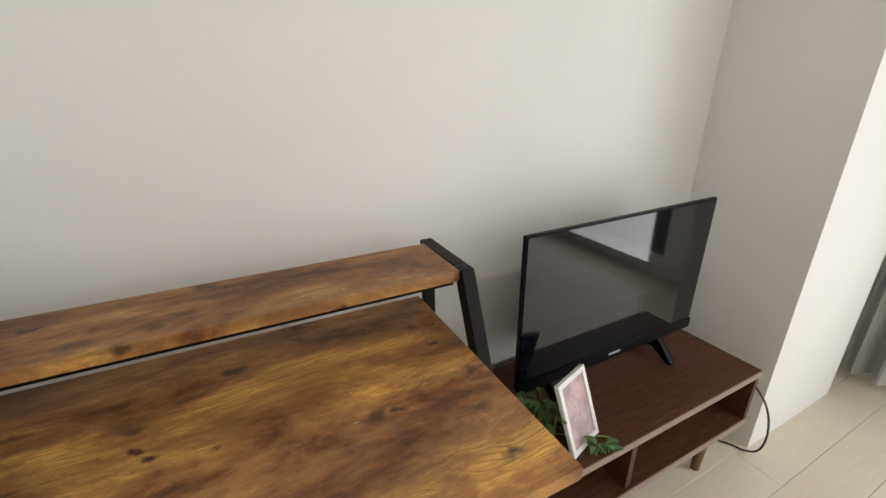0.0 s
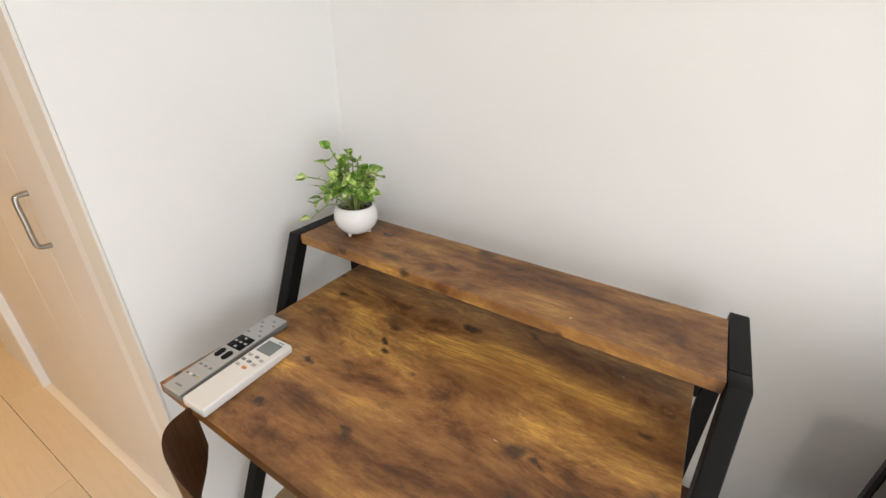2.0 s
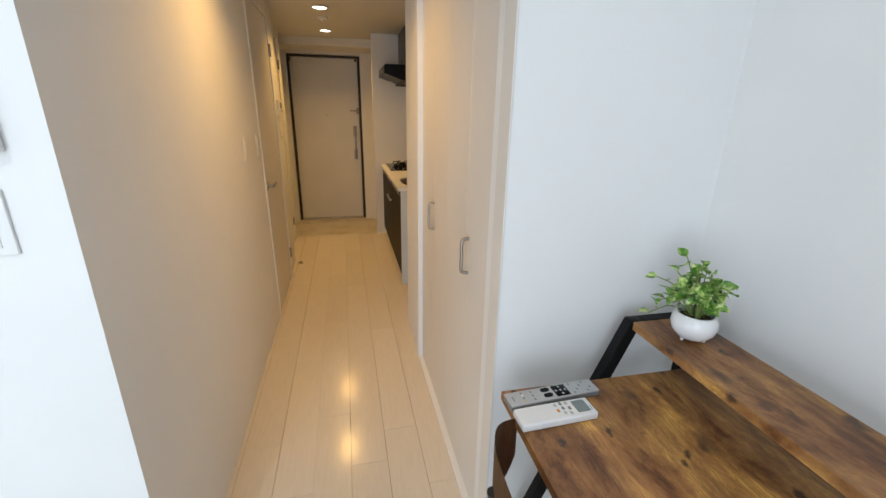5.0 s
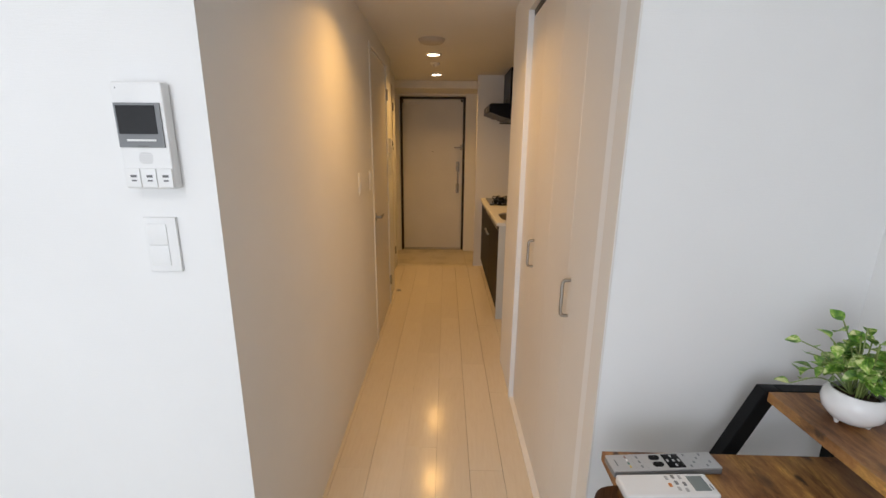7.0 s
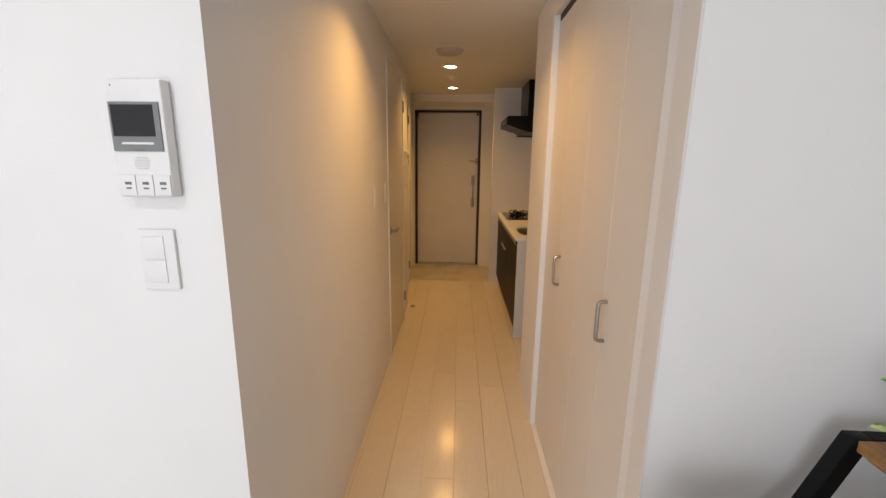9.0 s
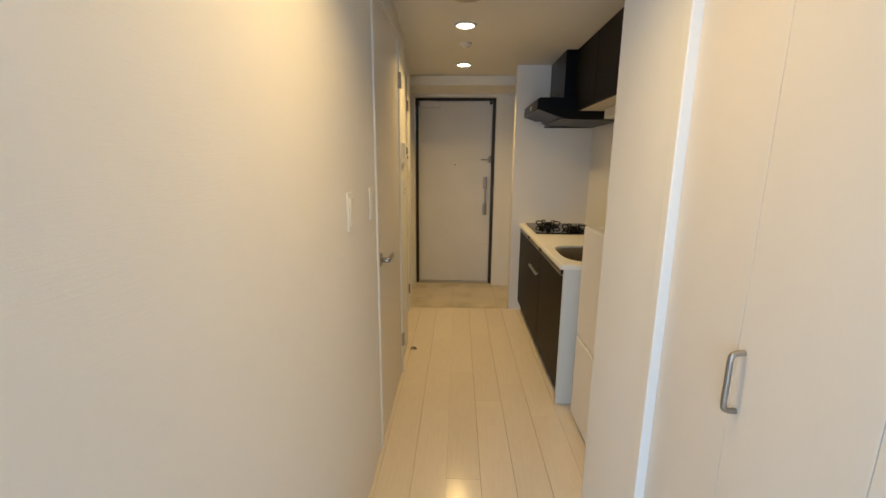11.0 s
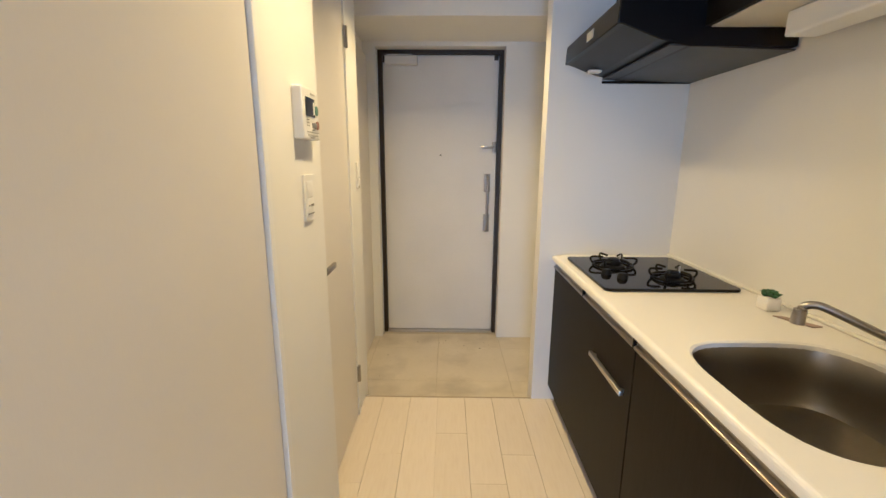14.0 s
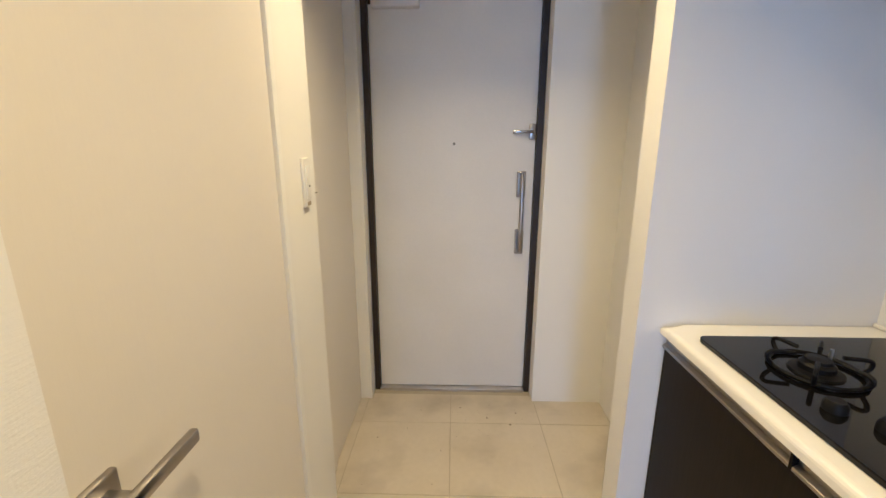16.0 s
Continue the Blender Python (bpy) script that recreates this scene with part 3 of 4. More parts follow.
# shoe cabinet set into the entrance wall
shoe = thing("shoe_cabinet", (-4.75, -0.80, -0.05), "built-in white shoe cabinet beside the entrance door", "cabinet")
part("body", bm_box(-5.10, -4.26, -0.809, -0.795, -0.03, 1.93, 0.002), M_TRIM, shoe)
part("cabinet_door", bm_box(-4.60, -4.265, -0.795, -0.777, -0.046, 1.116, 0.001), M_DOOR, shoe)
part("cabinet_door", bm_box(-4.60, -4.265, -0.795, -0.777, 1.119, 1.92, 0.001), M_DOOR, shoe)
part("filler_panel", bm_box(-5.095, -4.602, -0.795, -0.785, -0.046, 1.92, 0.001), M_DOOR, shoe)

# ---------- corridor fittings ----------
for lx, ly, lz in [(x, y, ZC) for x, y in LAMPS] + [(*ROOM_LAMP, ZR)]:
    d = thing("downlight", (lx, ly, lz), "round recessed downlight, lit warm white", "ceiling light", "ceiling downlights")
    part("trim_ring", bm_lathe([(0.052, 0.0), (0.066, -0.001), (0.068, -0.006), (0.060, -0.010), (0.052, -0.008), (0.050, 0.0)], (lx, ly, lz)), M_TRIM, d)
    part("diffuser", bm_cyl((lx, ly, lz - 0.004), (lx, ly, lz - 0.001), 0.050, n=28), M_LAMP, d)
vent = thing("ceiling_vent", (-2.69, -0.226, ZC), "round white ceiling vent", "vent")
part("cover", bm_lathe([(0.0, -0.030), (0.050, -0.029), (0.080, -0.022), (0.090, -0.010), (0.096, 0.0)], (-2.69, -0.226, ZC)), M_VENT, vent)
det = thing("smoke_detector", (-3.56, -0.222, ZC), "small white ceiling detector", "detector")
part("body", bm_lathe([(0.0, -0.032), (0.018, -0.031), (0.024, -0.020), (0.040, -0.014), (0.045, 0.0)], (-3.56, -0.222, ZC)), M_WPLAST, det)


def wall_switch(name, x, z, y, keys, label):
    """A white wall switch on a wall that faces +y."""
    sw = thing(name, (x, y, z), label, "switch")
    part("plate", bm_box(x - 0.036, x + 0.036, y, y + 0.0065, z - 0.060, z + 0.060, 0.0015), M_WPLAST, sw)
    h = 0.088 / keys
    for k in range(keys):
        z1 = z + 0.044 - k * h
        part("rocker", bm_box(x - 0.022, x + 0.022, y + 0.006, y + 0.0085, z1 - h + 0.0007, z1 - 0.0007, 0.0005), M_WPLAST, sw)
    return sw


wall_switch("wall_switch", -1.850, 1.162, YS, 2, "white wall switch with two rockers")
wall_switch("wall_switch", -2.172, 1.157, YS, 1, "white wall switch with one wide rocker")
sw3 = wall_switch("wall_switch", -3.266, 1.161, YSB, 2, "white wall switch with a timer key and labels")
for b in ((-3.289, -3.266, 1.138, 1.144), (-3.258, -3.250, 1.139, 1.143), (-3.288, -3.244, 1.118, 1.121)):
    part("marking", bm_box(b[0], b[1], YSB + 0.0082, YSB + 0.0092, b[2], b[3]), M_INK, sw3)
sw4 = thing("wall_switch", (-4.20, YS2, 1.18), "narrow white wall switch with a pilot lamp", "switch")
part("plate", bm_box(-4.222, -4.178, YS2, YS2 + 0.009, 1.12, 1.246, 0.003), M_WPLAST, sw4)
part("rocker", bm_box(-4.214, -4.186, YS2 + 0.008, YS2 + 0.013, 1.142, 1.226, 0.002), M_WPLAST, sw4)
part("marking", bm_box(-4.212, -4.188, YS2 + 0.0085, YS2 + 0.0098, 1.124, 1.134), M_STEP, sw4)
part("pilot_lamp", bm_box(-4.203, -4.197, YS2 + 0.0125, YS2 + 0.014, 1.172, 1.177), M_INK, sw4)

hp = thing("water_heater_panel", (-3.257, YSB, 1.369), "white water heater remote panel with display", "control panel")
HPX, HPZ, HPY = -3.257, 1.369, YSB + 0.026


def on_panel(name, u0, u1, v0, v1, mt, depth=0.0012):
    part(name, bm_box(HPX - u1, HPX - u0, HPY - 0.001, HPY + depth, HPZ + v0, HPZ + v1), mt, hp)


part("housing", bm_box(HPX - 0.062, HPX + 0.062, YSB, HPY, HPZ - 0.061, HPZ + 0.061, 0.004), M_WPLAST, hp)
on_panel("display", -0.042, 0.026, -0.006, 0.038, M_SCREEN, 0.0018)
on_panel("display_mark", 0.012, 0.023, 0.0, 0.030, M_WPLAST, 0.0024)
for u, v, r, mt in ((0.038, 0.012, 0.0115, M_GREEN), (0.042, -0.024, 0.0105, M_RED), (0.024, -0.026, 0.0085, M_GREYP)):
    part("button", bm_cyl((HPX - u, HPY - 0.001, HPZ + v), (HPX - u, HPY + 0.003, HPZ + v), r, n=20), mt, hp)
on_panel("button", 0.004, 0.015, -0.032, -0.020, M_GREYP, 0.002)
for k in range(3):
    on_panel("marking", -0.036, -0.020, -0.015 - 0.007 * k, -0.0135 - 0.007 * k, M_INK)
on_panel("marking", 0.002, 0.018, -0.038, -0.036, M_INK)
on_panel("marking", -0.040, 0.050, -0.0435, -0.0425, M_INK)
on_panel("marking", -0.034, 0.048, -0.0525, -0.0485, M_SILVER)
on_panel("marking", -0.014, 0.014, -0.0575, -0.0545, M_SILVER)
on_panel("marking", 0.000, 0.032, 0.047, 0.0505, M_SILVER)

stop = thing("door_stop", (-3.325, -0.563, 0), "small bronze floor door stop", "door stop")
part("dome", bm_lathe([(0.0, 0.016), (0.012, 0.015), (0.019, 0.008), (0.021, 0.0)], (-3.325, -0.563, 0)), M_CHROME, stop)
part("base_ring", bm_lathe([(0.020, 0.004), (0.025, 0.002), (0.026, 0.0)], (-3.325, -0.563, 0)), M_CHROME, stop)

# intercom and switch on the room side
XI = XW
ic = thing("intercom", (XI, -0.73, 1.38), "white video intercom with grey-framed screen", "intercom")
part("housing", bm_box(XI, XI + 0.026, -0.768, -0.668, 1.287, 1.493, 0.004), M_WPLAST, ic)
part("bezel", bm_box(XI + 0.025, XI + 0.029, -0.766, -0.675, 1.369, 1.454, 0.001), M_GREYP, ic, "grey screen surround")
part("screen", bm_box(XI + 0.0285, XI + 0.0305, -0.761, -0.685, 1.395, 1.449, 0.0005), M_SCREEN, ic)
part("light_bar", bm_box(XI + 0.0285, XI + 0.031, -0.748, -0.690, 1.381, 1.385, 0.001), M_WPLAST, ic)
part("nameplate", bm_box(XI + 0.0285, XI + 0.0297, -0.728, -0.708, 1.370, 1.373), M_INK, ic)
for r in range(5):
    for c in range(7):
        if (r, c) not in ((0, 0), (0, 6), (4, 0), (4, 6)):
            part("speaker_hole", bm_box(XI + 0.0258, XI + 0.0264, -0.7318 + 0.0042 * c, -0.7301 + 0.0042 * c, 1.338 + 0.0048 * r, 1.3398 + 0.0048 * r), M_INK, ic)
for k in range(3):
    y0 = -0.766 + 0.0325 * k
    key = part("key", bm_box(XI + 0.025, XI + 0.029, y0, y0 + 0.0312, 1.290, 1.328, 0.0015), M_WPLAST, ic)
    part("symbol", bm_box(XI + 0.0288, XI + 0.0296, y0 + 0.012, y0 + 0.024, 1.310, 1.315), M_INK, key)
    part("symbol", bm_box(XI + 0.0288, XI + 0.0296, y0 + 0.013, y0 + 0.023, 1.302, 1.305), M_INK, key)
part("microphone", bm_box(XI + 0.0258, XI + 0.0264, -0.759, -0.757, 1.480, 1.483), M_INK, ic)
s0 = thing("wall_switch", (XI, -0.73, 1.16), "white wall switch with two rockers below the intercom", "switch")
part("plate", bm_box(XI, XI + 0.0075, -0.762, -0.692, 1.104, 1.224, 0.0015), M_WPLAST, s0)
part("rocker", bm_box(XI + 0.007, XI + 0.0095, -0.755, -0.713, 1.1649, 1.210, 0.0006), M_WPLAST, s0)
part("rocker", bm_box(XI + 0.007, XI + 0.0095, -0.755, -0.713, 1.118, 1.1631, 0.0006), M_WPLAST, s0)

# ---------- kitchen ----------
ZT = 0.80                                   # worktop
KX0, KX1, KY0, KY1 = XG + 0.003, -2.665, 0.281, 0.857
SC, SA, SB = (-2.965, 0.556), 0.228, 0.213   # sink bowl


def sink_loop(angles, k):
    out = []
    for a in angles:
        c, s = math.cos(a), math.sin(a)
        n = 3.6
        r = (abs(c / SA) ** n + abs(s / SB) ** n) ** (-1 / n)
        out.append((SC[0] + k * r * c, SC[1] + k * r * s))
    return out


def rect_loop(angles, x0, x1, y0, y1):
    out = []
    for a in angles:
        c, s = math.cos(a), math.sin(a)
        k = min(((x1 - SC[0]) / c if c > 1e-9 else 1e9), ((x0 - SC[0]) / c if c < -1e-9 else 1e9),
                ((y1 - SC[1]) / s if s > 1e-9 else 1e9), ((y0 - SC[1]) / s if s < -1e-9 else 1e9))
        out.append((SC[0] + k * c, SC[1] + k * s))
    return out


def worktop():
    ang = [2 * math.pi * i / 72 for i in range(72)]
    ang += [math.atan2(y - SC[1], x - SC[0]) % (2 * math.pi) for x in (KX0, KX1) for y in (KY0, KY1)]
    ang = sorted(set(ang))
    bm = bmesh.new()
    e = 0.013
    rings = [[bm.verts.new((x, y, ZT - 0.026)) for x, y in rect_loop(ang, KX0, KX1, KY0, KY1)],
             [bm.verts.new((x, y, ZT - e)) for x, y in rect_loop(ang, KX0, KX1, KY0, KY1)],
             [bm.verts.new((x, y, ZT - e * 0.60)) for x, y in rect_loop(ang, KX0, KX1 - e * 0.09, KY0 + e * 0.09, KY1)],
             [bm.verts.new((x, y, ZT - e * 0.29)) for x, y in rect_loop(ang, KX0, KX1 - e * 0.29, KY0 + e * 0.29, KY1)],
             [bm.verts.new((x, y, ZT - e * 0.09)) for x, y in rect_loop(ang, KX0, KX1 - e * 0.60, KY0 + e * 0.60, KY1)],
             [bm.verts.new((x, y, ZT)) for x, y in rect_loop(ang, KX0, KX1 - e, KY0 + e, KY1)],
             [bm.verts.new((x, y, ZT)) for x, y in sink_loop(ang, 1.03)],
             [bm.verts.new((x, y, ZT - 0.004)) for x, y in sink_loop(ang, 1.005)],
             [bm.verts.new((x, y, ZT - 0.026)) for x, y in sink_loop(ang, 1.0)]]
    rings.append(rings[0])
    n = len(ang)
    for a, b in zip(rings, rings[1:]):
        for i in range(n):
            bm.faces.new((a[i], a[(i + 1) % n], b[(i + 1) % n], b[i]))
    return bm


wt = thing("worktop", (-3.4, 0.5, ZT), "white resin kitchen worktop over dark cabinets", "worktop")
part("slab", worktop(), M_COUNTER, wt, smooth=False)
part("upstand", bm_box(KX0, KX1, KY1 - 0.010, KY1 + 0.001, ZT + 0.001, ZT + 0.012, 0.003), M_COUNTER, wt)


def sink_bowl():
    ang = [2 * math.pi * i / 64 for i in range(64)]
    bm = bmesh.new()
    prof = [(1.012, -0.012), (0.992, -0.02), (0.975, -0.09), (0.955, -0.145), (0.91, -0.168), (0.82, -0.176), (0.45, -0.180), (0.14, -0.184)]
    rings = [[bm.verts.new((x, y, ZT + z)) for x, y in sink_loop(ang, k)] for k, z in prof]
    for a, b in zip(rings, rings[1:]):
        for i in range(64):
            bm.faces.new((a[i], a[(i + 1) % 64], b[(i + 1) % 64], b[i]))
    bm.faces.new(rings[-1])
    bmesh.ops.solidify(bm, geom=list(bm.faces), thickness=-0.0015)
    return bm


sk = thing("sink", (SC[0], SC[1], ZT - 0.18), "dark satin steel sink bowl set in the worktop", "sink")
part("bowl", sink_bowl(), M_SINK, sk)
part("drain", bm_lathe([(0.0, 0.004), (0.030, 0.004), (0.038, 0.002), (0.040, 0.0)], (SC[0], SC[1] + 0.05, ZT - 0.183)), M_STEEL, sk)

tap = thing("kitchen_tap", (-2.995, 0.80, ZT), "chrome single-lever kitchen tap with long spout", "tap")
part("base", bm_lathe([(0.030, 0.0), (0.030, 0.005), (0.024, 0.010), (0.0235, 0.070), (0.0245, 0.072), (0.0245, 0.112), (0.020, 0.120), (0.0, 0.122)], (-2.995, 0.80, ZT)), M_CHROME, tap)
part("spout", bm_tube(catmull([(-2.998, 0.795, ZT + 0.045), (-3.03, 0.752, ZT + 0.070), (-3.10, 0.655, ZT + 0.120), (-3.118, 0.630, ZT + 0.128), (-3.130, 0.613, ZT + 0.120), (-3.134, 0.610, ZT + 0.098)], 6), 0.0098, 12), M_CHROME, tap)
part("spout_tip", bm_cyl((-3.135, 0.609, ZT + 0.076), (-3.134, 0.610, ZT + 0.112), 0.0155, 0.0135, 18), M_CHROME, tap)
lv = bm_prism([(-2.912, 0.787), (-2.912, 0.753), (-2.95, 0.756), (-3.055, 0.774), (-3.065, 0.782), (-3.055, 0.790), (-2.95, 0.785)], "z", 0.0, 0.009, 0.003)
bmesh.ops.transform(lv, matrix=Matrix.Translation((-2.995, 0.80, ZT + 0.118)) @ pose(0, 0, 0, 0, 1, 0) @ Matrix.Translation((2.93, -0.77, 0)), verts=lv.verts)
part("lever", lv, M_CHROME, tap)

# base cabinets
KYF = 0.298


def base_unit(x0, x1, label, handle=None):
    ob = thing("base_cabinet", ((x0 + x1) / 2, 0.5, 0), label, "cabinet", "kitchen base cabinets")
    part("carcass", bm_box(x0, x1, KYF + 0.02, 0.856, 0.085, ZT - 0.029 if x1 < -3.2 else ZT - 0.20, 0.001), M_SIDE, ob)
    part("cabinet_door", bm_box(x0 + 0.002, x1 - 0.002, KYF, KYF + 0.019, 0.088, ZT - 0.070, 0.0015), M_KDOOR, ob)
    part("grip_rail", bm_prism([(KYF + 0.019, ZT - 0.028), (KYF - 0.003, ZT - 0.028), (KYF - 0.004, ZT - 0.034), (KYF + 0.004, ZT - 0.038), (KYF + 0.004, ZT - 0.054), (KYF - 0.006, ZT - 0.060), (KYF - 0.006, ZT - 0.067), (KYF + 0.019, ZT - 0.067)], "x", x0 + 0.001, x1 - 0.001), M_CHROME, ob, "satin aluminium grip rail")
    for jx in (x1 - 0.004,) if x1 > -3.2 else (x1 - 0.004, x1 - 0.46):
        part("rail_joint", bm_box(jx - 0.004, jx + 0.002, KYF - 0.0072, KYF + 0.006, ZT - 0.0665, ZT - 0.031), M_DARKP, ob)
    part("kickboard", bm_box(x0, x1, KYF + 0.038, KYF + 0.053, 0.0, 0.084), M_KDOOR, ob)
    if handle:
        a, b, z = handle
        bm = bm_box(a, b, KYF - 0.022, KYF - 0.008, z - 0.008, z + 0.008, 0.003)
        for hx in (a + 0.02, b - 0.02):
            bm_box(hx - 0.005, hx + 0.005, KYF - 0.010, KYF + 0.001, z - 0.005, z + 0.005, bm=bm)
        part("handle", bm, M_STEEL, ob, "satin bar handle")
    return ob


base_unit(KX0, -3.282, "black-brown cabinet below the hob with a bar handle", (-3.588, -3.312, 0.572))
sinkunit = base_unit(-3.280, KX1 - 0.022, "black-brown cabinet below the sink with a pale end panel")
part("end_panel", bm_box(KX1 - 0.020, KX1 - 0.003, KYF + 0.002, 0.856, 0.0, ZT - 0.027, 0.002), M_SIDE, sinkunit, "pale grey end panel")

# hob
hob = thing("gas_hob", (-3.85, 0.53, ZT), "black glass gas hob with two burners", "hob")
oc = []
for cx, cy, a0 in ((-3.624, 0.346, -90), (-3.624, 0.793, 0), (-4.083, 0.793, 90), (-4.083, 0.346, 180)):
    oc += [(cx + 0.022 * math.cos(radians(a0 + 15 * k)), cy + 0.022 * math.sin(radians(a0 + 15 * k))) for k in range(7)]
part("glass_top", bm_prism(oc, "z", ZT + 0.001, ZT + 0.012, 0.002), M_GLASSTOP, hob)


def burner(bx, by, s):
    z = ZT + 0.012
    b = part("burner", bm_lathe([(0.052 * s, 0.0), (0.050 * s, 0.004), (0.034 * s, 0.007), (0.034 * s, 0.018), (0.028 * s, 0.024), (0.0, 0.025)], (bx, by, z)), M_BLACK, hob)
    part("burner_cap", bm_lathe([(0.026 * s, 0.024), (0.025 * s, 0.030), (0.0, 0.032)], (bx, by, z)), M_BLACK, b)
    bm = bm_tube([(bx + 0.085 * s * math.cos(2 * math.pi * k / 24), by + 0.085 * s * math.sin(2 * math.pi * k / 24), z + 0.006) for k in range(25)], 0.005, 8)
    for k in range(6):
        a = 2 * math.pi * k / 6 + 0.3
        c, sn = math.cos(a), math.sin(a)
        bm_tube(catmull([(bx + 0.085 * s * c, by + 0.085 * s * sn, z + 0.006), (bx + 0.098 * s * c, by + 0.098 * s * sn, z + 0.022), (bx + 0.092 * s * c, by + 0.092 * s * sn, z + 0.036), (bx + 0.045 * s * c, by + 0.045 * s * sn, z + 0.037)], 4), 0.0046, 8, bm=bm)
    part("pan_support", bm, M_BLACK, hob, "black enamelled pan support")
    part("igniter", bm_cyl((bx - 0.01, by + 0.035 * s, z + 0.01), (bx - 0.01, by + 0.035 * s, z + 0.046), 0.0035, n=8), M_STEEL, hob)


burner(-3.935, 0.478, 0.95)
burner(-3.740, 0.632, 0.85)
for kx, ky in ((-3.80, 0.40), (-3.74, 0.44)):
    part("knob", bm_lathe([(0.020, 0.0), (0.019, 0.012), (0.014, 0.020), (0.0, 0.021)], (kx, ky, ZT + 0.012)), M_BLACK, hob)

# small succulent, and a taupe strip for a dark mark at the worktop's back
su = thing("succulent", (-3.435, 0.775, ZT), "small dark succulent in a square white pot", "plant")
part("pot", bm_box(-3.458, -3.412, 0.752, 0.798, ZT + 0.001, ZT + 0.045, 0.004), M_POT, su)
bm = bmesh.new()
rnd = random.Random(4)
for k in range(26):
    a, el = 2.4 * k, 0.25 + 1.15 * (k / 26)
    L = 0.034 - 0.012 * k / 26
    p0 = Vector((-3.435, 0.775, ZT + 0.044))
    d = Vector((math.cos(a) * math.cos(el), math.sin(a) * math.cos(el), math.sin(el)))
    q = p0 + d * L
    bm_cyl(p0 + d * 0.004, p0 + d * L * 0.6, 0.003, 0.0065, 6, bm=bm)
    bm_cyl(p0 + d * L * 0.6, q, 0.0065, 0.0008, 6, bm=bm)
part("rosette", bm, M_SUCC, su)
st = thing("taupe_strip", (-3.34, 0.775, ZT), "flat taupe strip lying on the worktop", "strip")
part("strip", bm_prism([(-3.375, 0.745), (-3.368, 0.772), (-3.290, 0.822), (-3.285, 0.79)], "z", ZT + 0.0008, ZT + 0.004, 0.0006), M_EDGE, st)

# range hood
hd = thing("range_hood", (-3.94, 0.55, 1.61), "black range hood with slanted canopy", "range hood")
HX0, HX1 = XG + 0.004, -3.60
part("canopy", bm_prism([(0.284, 1.680), (0.288, 1.754), (0.304, 1.760), (0.857, 1.760), (0.857, 1.614), (0.52, 1.614), (0.42, 1.636), (0.304, 1.678)], "x", HX0, HX1, 0.004), M_HOOD, hd)
part("filter_plate", bm_prism([(0.455, 1.618), (0.855, 1.604), (0.855, 1.609), (0.455, 1.623)], "x", HX0 + 0.006, HX1 - 0.006, 0.001), M_FILTER, hd, "grey filter plate")
part("plate_rim", bm_box(HX0 + 0.002, HX0 + 0.006, 0.455, 0.855, 1.602, 1.613), M_HOOD, hd)
ch = part("duct_cover", bm_box(HX0, -3.712, 0.490, 0.857, 1.7605, ZC - 0.001, 0.003), M_HOOD, hd)
for k in range(4):
    part("vent_slot", bm_box(-3.96 + 0.022 * k, -3.952 + 0.022 * k, 0.4885, 0.4897, 1.79, 1.83), M_DKFRAME, ch)
part("control_label", bm_box(-3.90, -3.83, 0.2830, 0.2880, 1.70, 1.73), M_SILVER, hd)
part("clip", bm_box(-4.13, -4.09, 0.362, 0.417, 1.632, 1.642, 0.002), M_WPLAST, hd)

# wall cabinets and the strip light below them
for x0, x1, lab in ((-3.708, -3.228, "dark brown wall cabinet beside the range hood"), (-3.226, -2.747, "dark brown wall cabinet with a cream side")):
    w = thing("wall_cabinet", ((x0 + x1) / 2, 0.7, 1.65), lab, "cabinet", "kitchen wall cabinets")
    part("carcass", bm_box(x0, x1, 0.577, 0.859, 1.67, ZC - 0.001, 0.001), M_CABIN, w, "cream carcass")
    part("cabinet_door", bm_box(x0 + 0.0015, x1 - 0.0015, 0.557, 0.576, 1.672, ZC - 0.012, 0.0015), M_KDOOR, w)
sl = thing("strip_light", (-3.23, 0.72, 1.58), "white strip light under the wall cabinets, unlit", "light")
part("body", bm_box(-3.458, -2.855, 0.70, 0.795, 1.602, 1.669, 0.006), M_WPLAST, sl)
part("end_cap", bm_box(-2.854, -2.840, 0.698, 0.797, 1.598, 1.669, 0.006), M_WPLAST, sl)

# fridge, microwave, picture
FX0, FX1, FY = -2.556, -2.06, 0.352
fr = thing("fridge", (-2.34, 0.58, 0), "white two-door fridge beside the kitchen unit", "fridge")
part("cabinet", bm_box(FX0, FX1, FY + 0.0425, 0.85, 0.02, 1.024, 0.006), M_FRIDGE, fr)
part("fridge_door", bm_box(FX0, FX1, FY, FY + 0.042, 0.472, 1.023, 0.010, 3), M_FRIDGE, fr)
part("fridge_door", bm_box(FX0, FX1, FY, FY + 0.042, 0.03, 0.465, 0.010, 3), M_FRIDGE, fr)
for fx in (FX0 + 0.04, FX1 - 0.04):
    part("foot", bm_cyl((fx, FY + 0.08, 0), (fx, FY + 0.08, 0.022), 0.018), M_DARKP, fr)
mw = thing("microwave", (-2.39, 0.65, 1.024), "white microwave oven on the fridge", "microwave")
MX0, MX1, MY = -2.597, -2.145, 0.50
part("case", bm_box(MX0, MX1, MY + 0.02, 0.82, 1.029, 1.272, 0.006), M_WPLAST, mw)
md = part("oven_door", bm_box(MX0, MX1 - 0.11, MY, MY + 0.019, 1.029, 1.272, 0.006), M_WPLAST, mw)
wo = [(MX0 + 0.028 - 0.012 * math.sin(math.pi * k / 8), 1.25 - 0.185 * k / 8) for k in range(9)]
